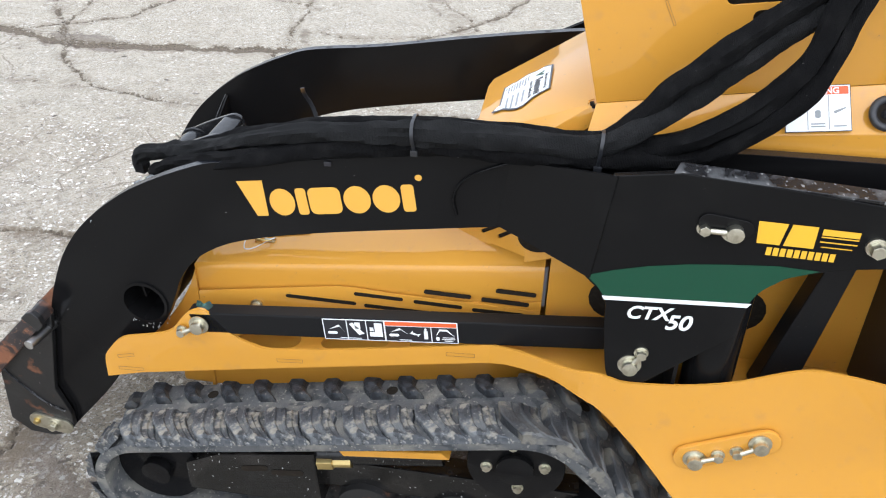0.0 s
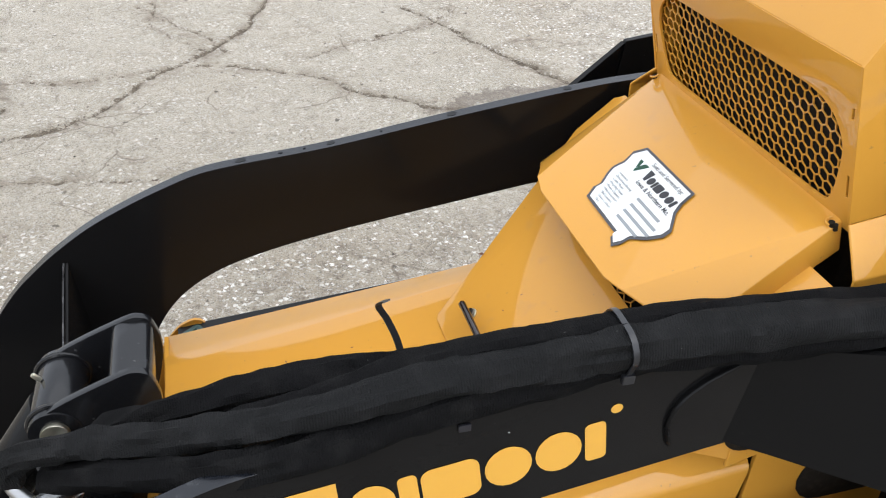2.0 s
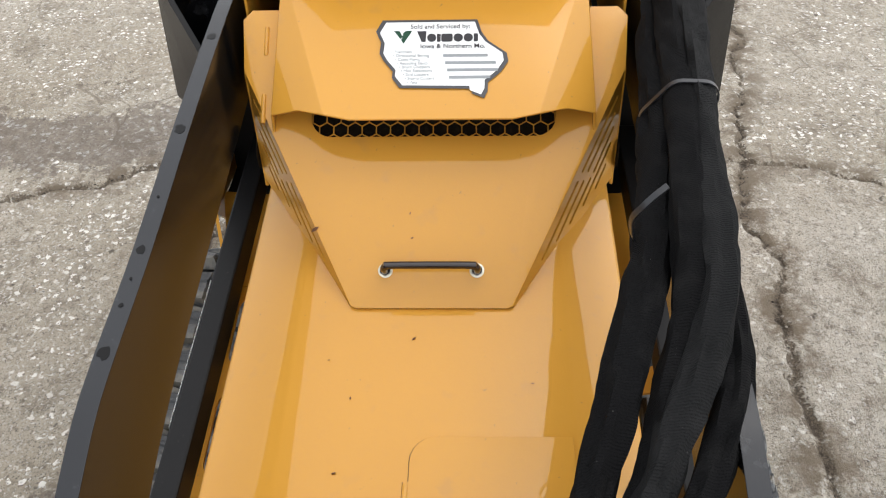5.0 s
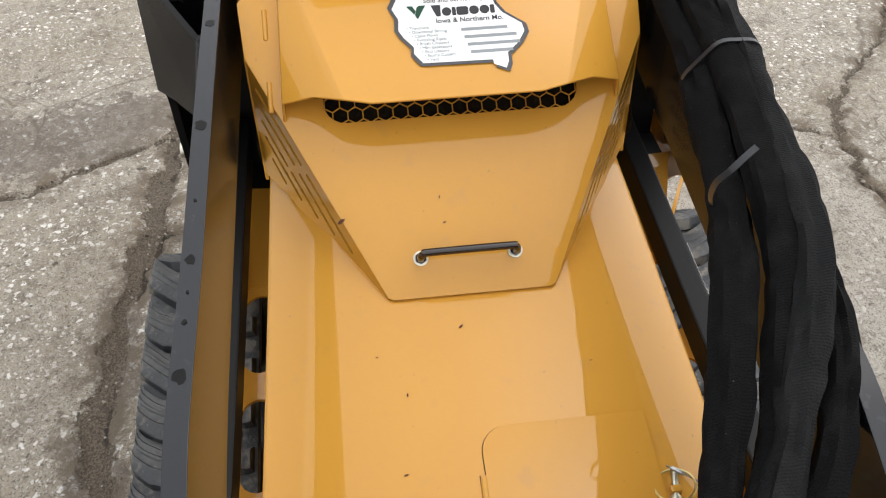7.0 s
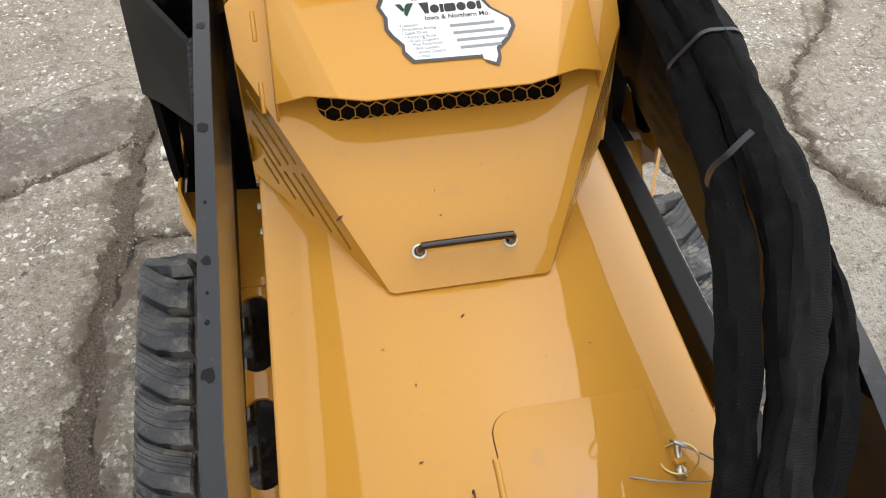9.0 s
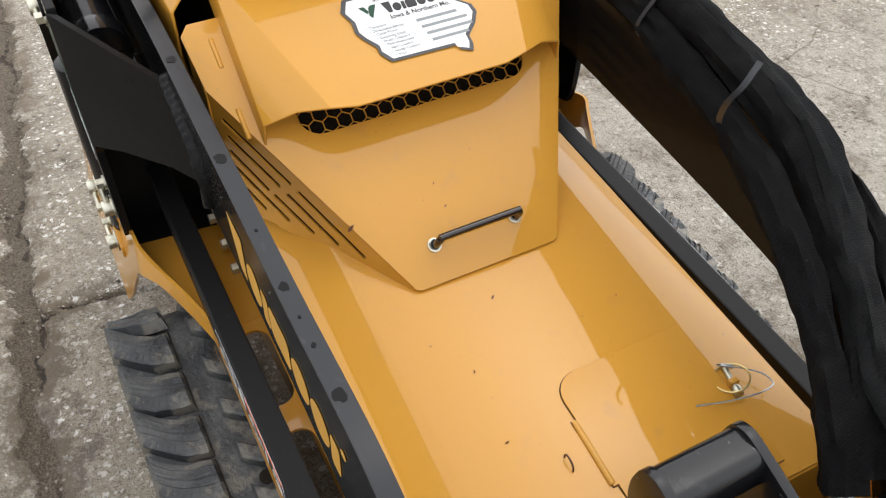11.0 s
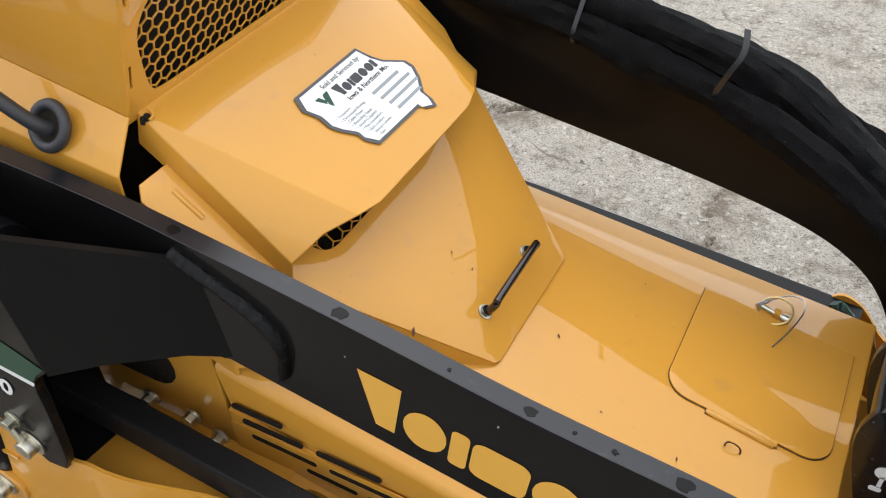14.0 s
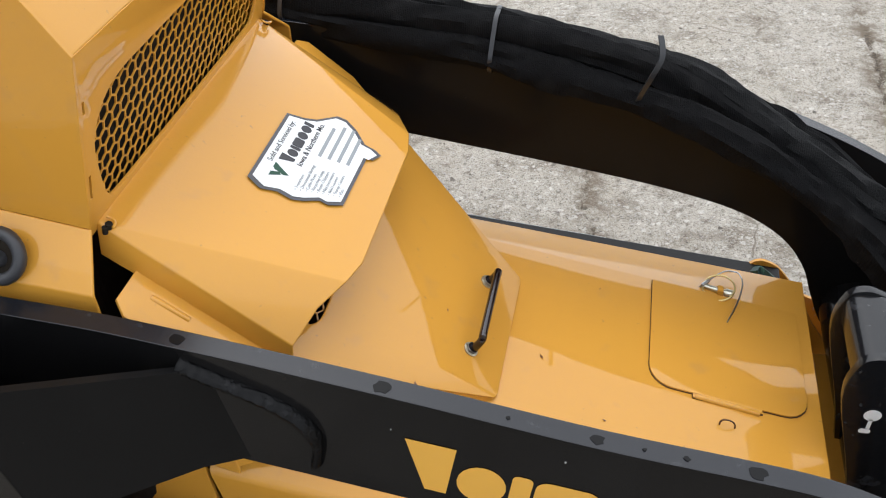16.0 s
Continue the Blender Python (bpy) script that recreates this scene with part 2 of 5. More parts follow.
def slot(x0, z0, x1, z1, h):
    """A slot's outline between two ends, h high, with round ends."""
    ang = math.degrees(math.atan2(z1 - z0, x1 - x0))
    return arc(x0, z0, h / 2, ang + 90, ang + 270, 8) + arc(x1, z1, h / 2, ang - 90, ang + 90, 8)


def smooth2(pts, steps=5):
    return [(v.x, v.z) for v in spline([(x, 0, z) for x, z in pts], steps)]



def plate(m, pts, holes=(), t=0.004, lift=0.0, bevel=0.0):
    """A flat plate with an outline in the plane of m, t thick along its normal, with holes."""
    bm = bmesh.new()
    edges = []
    for loop in (pts, *holes):
        vs = [bm.verts.new((x, y, lift)) for x, y in loop]
        edges += [bm.edges.new((vs[i], vs[(i + 1) % len(vs)])) for i in range(len(vs))]
    bmesh.ops.triangle_fill(bm, use_beauty=True, edges=edges)
    out = bmesh.ops.extrude_face_region(bm, geom=bm.faces[:])
    bmesh.ops.translate(bm, verts=[v for v in out["geom"] if isinstance(v, bmesh.types.BMVert)], vec=(0, 0, t))
    bmesh.ops.recalc_face_normals(bm, faces=bm.faces)
    if bevel:
        bevelled(bm, bevel)
    bmesh.ops.transform(bm, matrix=m, verts=bm.verts)
    return bm


def face(origin, right, up):
    """The pose of a plane whose x runs right and whose y runs up, seen from its front."""
    r = Vector(right).normalized()
    n = r.cross(Vector(up)).normalized()
    u = n.cross(r)
    m = Matrix((r, u, n)).transposed().to_4x4()
    m.translation = origin
    return m


def rounded(x0, y0, x1, y1, r, n=5):
    return arc(x1 - r, y1 - r, r, 0, 90, n) + arc(x0 + r, y1 - r, r, 90, 180, n) + arc(x0 + r, y0 + r, r, 180, 270, n) + arc(x1 - r, y0 + r, r, 270, 360, n)


def bar(x0, y0, x1, y1):
    return [(x0, y0), (x1, y0), (x1, y1), (x0, y1)]


def ellipse(cx, cy, a, b, n=20):
    return [(cx + a * math.cos(2 * math.pi * k / n), cy + b * math.sin(2 * math.pi * k / n)) for k in range(n)]


def print_on(name, m, shapes, mat, parent, lift, label=""):
    """Thin printed shapes on a surface, joined into one part."""
    bm = plate(m, shapes[0], t=0.0003, lift=lift)
    for pts in shapes[1:]:
        bm = join(bm, plate(m, pts, t=0.0003, lift=lift))
    return part(name, bm, mat, parent, label)


def print_each(name, m, shapes, mat, parent, lift):
    """Thin printed shapes on a surface, each a part of its own."""
    for pts in shapes:
        print_on(name, m, [pts], mat, parent, lift)


def lettering(text, size, m, mat, parent, shear=0.0, bold=0.0, wide=1.0, label=""):
    """Words in the built-in font, lying on the plane of m."""
    c = bpy.data.curves.new("words", "FONT")
    c.body, c.size, c.extrude, c.shear, c.offset = text, size, 0.0002, shear, bold
    ob = new("words", c)
    me = bpy.data.meshes.new_from_object(ob.evaluated_get(bpy.context.evaluated_depsgraph_get()))
    bpy.data.objects.remove(ob)
    bpy.data.curves.remove(c)
    me.transform(m @ Matrix.Diagonal((wide, 1, 1, 1)))
    me.materials.clear()
    me.materials.append(mat)
    ob = new("lettering", me)
    ob.parent = parent
    if label:
        tagged(ob, label)
    return ob


def honeycomb(m, width, height, pitch, wire, depth=0.003, keep=None):
    """A sheet of hexagonal holes about the middle of m: each cell a ring of six bars."""
    bm = bmesh.new()
    R = pitch / math.sqrt(3)
    rows, cols = int(height / (1.5 * R)) + 2, int(width / pitch) + 2
    for i in range(-rows // 2, rows // 2 + 1):
        for j in range(-cols // 2, cols // 2 + 1):
            cx, cy = (j + 0.5 * (i % 2)) * pitch, i * 1.5 * R
            if abs(cx) > width / 2 or abs(cy) > height / 2:
                continue
            o, n_, b = [], [], []
            for k in range(6):
                a = radians(60 * k + 30)
                o.append(bm.verts.new((cx + R * math.cos(a), cy + R * math.sin(a), 0)))
                r = R - wire / 2 / math.cos(radians(30))
                n_.append(bm.verts.new((cx + r * math.cos(a), cy + r * math.sin(a), 0)))
                b.append(bm.verts.new((cx + r * math.cos(a), cy + r * math.sin(a), -depth)))
            for k in range(6):
                l = (k + 1) % 6
                bm.faces.new((o[k], o[l], n_[l], n_[k]))
                bm.faces.new((n_[k], n_[l], b[l], b[k]))
    bmesh.ops.transform(bm, matrix=m, verts=bm.verts)
    return bm


def ring(centre, axis, R, r, sides=8, n=28):
    """A wire ring about an axis."""
    q = Vector(axis).to_track_quat("Z", "Y").to_matrix().to_4x4()
    bm = bmesh.new()
    loops = []
    for i in range(n):
        a = 2 * math.pi * i / n
        loops.append([bm.verts.new(((R + r * math.cos(2 * math.pi * k / sides)) * math.cos(a), (R + r * math.cos(2 * math.pi * k / sides)) * math.sin(a), r * math.sin(2 * math.pi * k / sides))) for k in range(sides)])
    for i in range(n):
        A, B = loops[i], loops[(i + 1) % n]
        for k in range(sides):
            bm.faces.new((A[k], A[(k + 1) % sides], B[(k + 1) % sides], B[k]))
    bmesh.ops.transform(bm, matrix=Matrix.Translation(centre) @ q, verts=bm.verts)
    return bm


def hex_bolt(name, at, axis, r, h, mat, parent, label=""):
    a, d = Vector(at), Vector(axis).normalized()
    bm = join(rod(a, a + d * h * 0.25, r * 1.35, 18, 0.0005), rod(a + d * h * 0.25, a + d * h, r, 6, 0.0008))
    return part(name, bm, mat, parent, label)


# ---- ground ----
CRACKS, STAINS = [], []


def crack(width, depth, *line):
    """A crack of some half width along a broken line over the ground."""
    CRACKS.append((width, depth, line))


def stain(width, depth, *line):
    """A dark patch along a broken line."""
    STAINS.append((width, depth, line))


crack(0.016, 1, (-1.42, 3.3), (-1.36, 2.7), (-1.3, 2.1), (-1.28, 1.59), (-1.26, 1.2), (-1.2, 0.78), (-1.15, 0.3), (-1.12, -0.5), (-1.1, -2.5))
crack(0.02, 0.8, (0.1, 4.4), (-0.2, 3.45), (-0.35, 3), (-0.5, 2.75), (-0.67, 2.6), (-0.93, 2.2), (-1.06, 2.11), (-1.27, 2.02))
crack(0.04, 0.62, (-1.27, 2.3), (-1.57, 2.22), (-1.94, 2.17), (-2.32, 2.12), (-2.75, 2.27), (-3.6, 2.3))
crack(0.016, 0.8, (-2.6, 3.2), (-2.47, 2.34), (-2.19, 1.89), (-1.96, 1.66), (-1.44, 1.57), (-1.28, 1.5))
crack(0.014, 0.8, (-0.575, 2.63), (-0.35, 2.55), (-0.145, 2.47), (0.01, 2.28), (0.15, 2.18), (0.27, 2.06), (0.47, 2), (0.63, 1.87), (0.75, 1.76), (0.9, 1.6))
crack(0.009, 0.7, (-1.28, 1.75), (-0.84, 1.71), (-0.5, 1.69), (-0.23, 1.665), (0.05, 1.55))
crack(0.016, 0.8, (-2.6, 0.5), (-1.67, 0.546), (-1.54, 0.555), (-1.41, 0.546), (-1.2, 0.6))
crack(0.02, 0.8, (0.45, 3.2), (0.73, 2.5), (0.88, 2.23), (1.02, 2.15), (1.1, 1.94))
crack(0.034, 0.62, (2.6, 0.5), (1.35, 0.57), (1.1, 0.61), (0.8, 0.62), (0.6, 0.63), (0.37, 0.655), (0.16, 0.665), (-0.07, 0.64), (-0.5, 0.65), (-1.1, 0.62))
crack(0.02, 0.8, (0.7, 1.4), (0.84, 0.97), (0.91, 0.86), (0.99, 0.72), (1.05, 0.6))
crack(0.016, 0.9, (2.19, -1.02), (1.35, -0.87), (0.96, -0.78), (0.67, -0.74), (0.53, -0.76), (0.22, -0.71), (-0.02, -0.69), (-0.3, -0.7))
crack(0.014, 0.8, (0.64, -0.42), (0.83, -0.53), (1.02, -0.63), (0.95, -0.73), (0.9, -0.96), (0.8, -1.16))
crack(0.020, 0.8, (1.9, -1.9), (1.25, -1.5), (1.1, -1.32), (0.96, -1.21), (0.8, -1.16), (0.62, -1.13), (0.47, -1.18), (0.2, -1.3))
crack(0.006, 0.8, (-0.28, -1.8), (-0.29, -1.1), (-0.31, -0.96), (-0.3, -0.82), (-0.25, -0.5))
crack(0.012, 0.8, (0.62, 0.62), (0.625, 0.55), (0.64, 0.42), (0.6, 0.35))
crack(0.014, 0.8, (-2.9, 3.0), (-2.73, 2.74), (-2.49, 2.4), (-2.33, 2.18), (-2.27, 2.1))
crack(0.018, 0.7, (-2.9, 2.2), (-2.75, 2.25), (-2.48, 2.36), (-2.22, 2.56), (-2.16, 2.77), (-2.05, 3.1))
crack(0.008, 0.8, (-2.6, 1.65), (-2.37, 1.66), (-2.08, 1.66), (-1.9, 1.65))
crack(0.009, 0.8, (-0.8, 3.4), (-0.71, 3.24), (-0.56, 3.0), (-0.43, 2.77))
crack(0.007, 0.7, (-0.1, 2.64), (0.15, 2.79), (0.5, 2.96), (0.66, 3.15))
crack(0.007, 0.7, (-1.28, 2.54), (-1.08, 2.52), (-0.88, 2.52), (-0.77, 2.55), (-0.62, 2.66))
crack(0.006, 0.7, (0.05, 1.6), (0.17, 1.52), (0.39, 1.47), (0.55, 1.4), (0.75, 1.36))
crack(0.006, 0.7, (-1.3, 2.9), (-1.7, 3.1), (-2.2, 3.4))
crack(0.006, 0.7, (-0.5, 2.75), (-0.75, 3.1), (-0.72, 3.5))
stain(0.16, 0.9, (1.02, 1.95), (1.05, 1.3), (1.07, 1.05), (1.09, 0.9), (1.12, 0.77))
stain(0.075, 0.7, (0.32, 2.06), (0.53, 2.12), (0.79, 2.17), (1.02, 2.16), (1.23, 2.24), (1.54, 2.56))
stain(0.09, 0.75, (1.0, 1.92), (1.14, 1.73), (1.18, 1.44))
stain(0.1, 0.6, (-2.4, 2.2), (-2.1, 2.14))
stain(0.12, 0.35, (-1.07, -0.31), (-0.9, -0.4))
stain(0.1, 0.4, (-0.2, 0.66), (0.5, 0.62))


def near_line(x, y, line):
    """The distance of every point from a broken line."""
    best = np.full(x.shape, 9e9)
    for (ax, ay), (bx, by) in zip(line, line[1:]):
        dx, dy = bx - ax, by - ay
        t = np.clip(((x - ax) * dx + (y - ay) * dy) / (dx * dx + dy * dy), 0, 1)
        best = np.minimum(best, np.hypot(x - ax - t * dx, y - ay - t * dy))
    return best


def ground_mesh():
    step = 0.0095
    gx = np.concatenate([[-60, -30, -15, -8, -5.5, -4.2, -3.4], np.arange(-2.9, 2.7, step), [3, 3.6, 5, 8, 15, 30, 60]])
    gy = np.concatenate([[-60, -30, -15, -8, -5, -3.5, -2.6], np.arange(-2.0, 4.3, step), [4.6, 5.2, 6.5, 9, 15, 30, 60]])
    X, Y = np.meshgrid(gx, gy, indexing="ij")
    x, y = X.ravel(), Y.ravel()
    nz = noise.noise
    slow = np.array([nz((a * 7, b * 7, 0)) + 0.5 * nz((a * 19, b * 19, 3)) for a, b in zip(x.tolist(), y.tolist())])
    quick = np.array([nz((a * 38, b * 38, 8)) + 0.6 * nz((a * 75, b * 75, 3)) for a, b in zip(x.tolist(), y.tolist())])
    rough = np.array([nz((a * 1.3, b * 1.3, 5)) for a, b in zip(x.tolist(), y.tolist())])
    wx = x + 0.03 * slow + 0.010 * quick
    wy = y + 0.03 * np.roll(slow, 37) + 0.010 * np.roll(quick, 53)
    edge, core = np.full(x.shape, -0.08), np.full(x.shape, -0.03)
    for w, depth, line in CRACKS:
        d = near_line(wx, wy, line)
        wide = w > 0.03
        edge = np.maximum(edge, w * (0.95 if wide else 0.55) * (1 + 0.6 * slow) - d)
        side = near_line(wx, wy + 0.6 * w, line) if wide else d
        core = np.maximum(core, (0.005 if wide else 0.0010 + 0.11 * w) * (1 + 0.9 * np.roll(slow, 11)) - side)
    damp = np.full(x.shape, -0.3)
    for w, depth, line in STAINS:
        d = near_line(x + 0.06 * slow, y + 0.06 * np.roll(slow, 91), line)
        damp = np.maximum(damp, w - d - 0.10 * (0.9 - depth))
    sunk = np.clip((edge + 0.004) / 0.012, 0, 1) * 0.010 + np.clip((core + 0.002) / 0.005, 0, 1) * 0.004
    z = 0.004 * rough + 0.0022 * slow + 0.0012 * quick - sunk - 0.006
    nx, ny = len(gx), len(gy)
    idx = np.arange(nx * ny).reshape(nx, ny)
    faces = np.stack([idx[:-1, :-1], idx[1:, :-1], idx[1:, 1:], idx[:-1, 1:]], -1).reshape(-1, 4)
    me = bpy.data.meshes.new("ground")
    me.vertices.add(nx * ny)
    me.vertices.foreach_set("co", np.stack([x, y, z], -1).ravel())
    me.loops.add(len(faces) * 4)
    me.loops.foreach_set("vertex_index", faces.ravel())
    me.polygons.add(len(faces))
    me.polygons.foreach_set("loop_start", np.arange(len(faces)) * 4)
    me.polygons.foreach_set("use_smooth", np.ones(len(faces), dtype=bool))
    me.update()
    slab = np.clip((-0.55 - y + 0.12 * slow) / 0.25, 0, 1) * np.clip((1.0 - x) / 0.5, 0, 1)
    far = np.clip((y - 1.15 + 0.15 * slow) / 0.35, 0, 1) * np.clip((1.1 - x) / 0.6, 0, 1)
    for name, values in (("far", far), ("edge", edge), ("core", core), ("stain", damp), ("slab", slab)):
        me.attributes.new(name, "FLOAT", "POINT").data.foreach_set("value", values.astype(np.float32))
    return me


def concrete():
    m = bpy.data.materials.new("old_concrete")
    m.use_nodes = True
    nt = m.node_tree
    b = nt.nodes["Principled BSDF"]
    b.inputs["Roughness"].default_value = 0.85
    b.inputs["Specular IOR Level"].default_value = 0.3
    co = nt.nodes.new("ShaderNodeTexCoord")

    def tex(scale, detail=6, rough=0.6):
        n = nt.nodes.new("ShaderNodeTexNoise")
        n.inputs["Scale"].default_value, n.inputs["Detail"].default_value, n.inputs["Roughness"].default_value = scale, detail, rough
        nt.links.new(co.outputs["Object"], n.inputs["Vector"])
        return n.outputs["Fac"]

    def remap(src, a, c, lo=0.0, hi=1.0):
        r = nt.nodes.new("ShaderNodeMapRange")
        for k, v in (("From Min", a), ("From Max", c), ("To Min", lo), ("To Max", hi)):
            r.inputs[k].default_value = v
        nt.links.new(src, r.inputs["Value"])
        return r.outputs[0]

    def over(under, colour, fac):
        mix = nt.nodes.new("ShaderNodeMix")
        mix.data_type = "RGBA"
        for key, c in (("A", under), ("B", colour)):
            if isinstance(c, tuple):
                mix.inputs[key].default_value = (*c, 1)
            else:
                nt.links.new(c, mix.inputs[key])
        nt.links.new(fac, mix.inputs["Factor"])
        return mix.outputs["Result"]

    def attribute(name):
        a = nt.nodes.new("ShaderNodeAttribute")
        a.attribute_name = name
        return a.outputs["Fac"]

    def sums(a, c, how="ADD"):
        t = nt.nodes.new("ShaderNodeMath")
        t.operation = how
        nt.links.new(a, t.inputs[0])
        nt.links.new(c, t.inputs[1])
        return t.outputs[0]

    def times(a, c):
        return sums(a, c, "MULTIPLY")

    warp = nt.nodes.new("ShaderNodeTexNoise")
    warp.inputs["Scale"].default_value, warp.inputs["Detail"].default_value = 75, 4
    nt.links.new(co.outputs["Object"], warp.inputs["Vector"])
    shift = nt.nodes.new("ShaderNodeVectorMath")
    shift.operation = "MULTIPLY_ADD"
    shift.inputs[1].default_value = (0.024, 0.024, 0.024)
    nt.links.new(warp.outputs["Color"], shift.inputs[0])
    nt.links.new(co.outputs["Object"], shift.inputs[2])

    def cells(scale):
        v = nt.nodes.new("ShaderNodeTexVoronoi")
        v.inputs["Scale"].default_value = scale
        nt.links.new(shift.outputs[0], v.inputs["Vector"])
        return v.outputs["Distance"], v.outputs["Color"]

    big, mid, fine = cells(46), cells(85), cells(190)
    c = over((0.425, 0.364, 0.280), (0.515, 0.458, 0.374), remap(tex(0.9, 5), 0.40, 0.60))
    c = over(c, (0.585, 0.545, 0.475), times(remap(attribute("slab"), 0.0, 1.0, 0, 0.8), remap(tex(4.0, 6), 0.35, 0.6, 0.6, 1.0)))
    c = over(c, (0.500, 0.452, 0.368), times(remap(attribute("far"), 0.0, 1.0, 0, 0.85), remap(tex(3.0, 6), 0.35, 0.6, 0.65, 1.0)))
    c = over(c, (0.235, 0.192, 0.142), times(remap(tex(7.0, 9, 0.75), 0.49, 0.64, 0, 0.8), remap(attribute("far"), 0.0, 1.0, 1.0, 0.5)))
    c = over(c, (0.175, 0.142, 0.105), times(remap(tex(38.0, 8, 0.8), 0.525, 0.615, 0, 0.8), remap(attribute("far"), 0.0, 1.0, 1.0, 0.6)))
    c = over(c, (0.60, 0.565, 0.49), remap(tex(70.0, 8, 0.85), 0.53, 0.61, 0, 0.7))
    c = over(c, (0.14, 0.120, 0.096), remap(tex(190.0, 5, 0.85), 0.53, 0.60, 0, 0.9))
    # exposed stones of the mix
    sparse = times(times(remap(tex(5.0), 0.40, 0.56, 0.30, 1.0), remap(attribute("slab"), 0.0, 1.0, 1.0, 0.45)), remap(attribute("far"), 0.0, 1.0, 1.0, 0.5))
    c = over(c, (0.90, 0.88, 0.83), times(remap(big[0], 0.32, 0.28, 0, 1.0), times(remap(big[1], 0.47, 0.49), sparse)))
    c = over(c, (0.74, 0.72, 0.67), times(remap(mid[0], 0.34, 0.28, 0, 0.9), times(remap(mid[1], 0.44, 0.46), sparse)))
    c = over(c, (0.60, 0.58, 0.54), times(remap(fine[0], 0.36, 0.28, 0, 0.75), remap(fine[1], 0.58, 0.60)))
    c = over(c, (0.10, 0.09, 0.08), times(remap(fine[0], 0.38, 0.28, 0, 0.8), remap(fine[1], 0.27, 0.25)))
    # hairline cracks and dark pits
    hair = nt.nodes.new("ShaderNodeTexVoronoi")
    hair.feature = "DISTANCE_TO_EDGE"
    hair.inputs["Scale"].default_value = 2.6
    bend = nt.nodes.new("ShaderNodeVectorMath")
    bend.operation = "MULTIPLY_ADD"
    bend.inputs[1].default_value = (0.16, 0.16, 0.0)
    coarse = nt.nodes.new("ShaderNodeTexNoise")
    coarse.inputs["Scale"].default_value, coarse.inputs["Detail"].default_value = 5.0, 9
    nt.links.new(co.outputs["Object"], coarse.inputs["Vector"])
    nt.links.new(coarse.outputs["Color"], bend.inputs[0])
    nt.links.new(co.outputs["Object"], bend.inputs[2])
    nt.links.new(bend.outputs[0], hair.inputs["Vector"])
    c = over(c, (0.20, 0.165, 0.125), times(remap(hair.outputs["Distance"], 0.010, 0.003, 0, 0.75), remap(tex(1.7, 4), 0.50, 0.56)))
    c = over(c, (0.115, 0.098, 0.080), times(remap(tex(27.0, 3, 0.5), 0.685, 0.71, 0, 0.9), remap(tex(3.3, 3), 0.42, 0.55, 0.2, 1.0)))
    # damp and oily patches with ragged edges
    ragged = sums(attribute("stain"), sums(remap(tex(11.0, 8, 0.7), 0.2, 0.8, -0.11, 0.11), remap(tex(90.0, 4), 0.2, 0.8, -0.035, 0.035)))
    c = over(c, (0.150, 0.122, 0.101), times(remap(ragged, -0.008, 0.012), remap(tex(30.0, 8, 0.7), 0.36, 0.60, 0.80, 0.5)))
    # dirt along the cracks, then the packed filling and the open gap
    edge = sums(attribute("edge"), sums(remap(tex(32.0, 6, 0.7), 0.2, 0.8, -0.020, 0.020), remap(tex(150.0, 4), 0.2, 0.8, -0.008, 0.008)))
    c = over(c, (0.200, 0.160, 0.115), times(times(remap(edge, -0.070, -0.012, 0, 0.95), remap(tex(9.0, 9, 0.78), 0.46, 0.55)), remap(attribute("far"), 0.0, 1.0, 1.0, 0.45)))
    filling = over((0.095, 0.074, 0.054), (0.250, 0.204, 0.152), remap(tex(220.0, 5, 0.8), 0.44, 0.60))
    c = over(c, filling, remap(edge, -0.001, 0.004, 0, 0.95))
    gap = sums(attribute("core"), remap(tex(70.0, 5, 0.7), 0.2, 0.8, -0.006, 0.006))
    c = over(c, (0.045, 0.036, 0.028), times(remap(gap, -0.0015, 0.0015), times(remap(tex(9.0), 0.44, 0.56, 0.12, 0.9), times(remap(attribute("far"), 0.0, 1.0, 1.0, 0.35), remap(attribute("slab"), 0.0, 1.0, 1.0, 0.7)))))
    nt.links.new(c, b.inputs["Base Color"])
    h = sums(sums(tex(75.0, 8, 0.75), remap(tex(300.0, 4, 0.8), 0, 1, 0, 0.35)), sums(remap(mid[0], 0.0, 0.5, 0.2, 0), remap(edge, -0.003, 0.006, 0, -0.5)))
    bump = nt.nodes.new("ShaderNodeBump")
    bump.inputs["Strength"].default_value, bump.inputs["Distance"].default_value = 1.0, 0.009
    nt.links.new(h, bump.inputs["Height"])
    nt.links.new(bump.outputs[0], b.inputs["Normal"])
    return m


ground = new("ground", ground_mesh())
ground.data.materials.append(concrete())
tagged(ground, "worn beige-grey concrete yard with dark cracks and dirt", "ground", kind="structure")

# ---- the loader ----
loader = new("track_loader")
tagged(loader, "yellow and black compact track loader standing on cracked concrete", "track loader")

ARM_TOP = [(-0.985, 0.10), (-0.965, 0.25), (-0.946, 0.318), (-0.922, 0.400), (-0.898, 0.468), (-0.866, 0.535), (-0.826, 0.591), (-0.790, 0.627), (-0.757, 0.655), (-0.710, 0.688), (-0.655, 0.717), (-0.600, 0.741),
           (-0.556, 0.7565), (-0.5, 0.766), (-0.373, 0.7815), (-0.197, 0.8125), (-0.02, 0.840), (0.1, 0.853), (0.35, 0.865), (0.75, 0.872)]
ARM_LOW = [(0.75, 0.764), (0.4, 0.739), (0.1, 0.714), (-0.038, 0.694), (-0.136, 0.679), (-0.333, 0.647), (-0.445, 0.625), (-0.525, 0.602), (-0.575, 0.577), (-0.612, 0.546), (-0.640, 0.505), (-0.660, 0.455), (-0.690, 0.395),
           (-0.765, 0.313), (-0.832, 0.212), (-0.947, 0.075)]


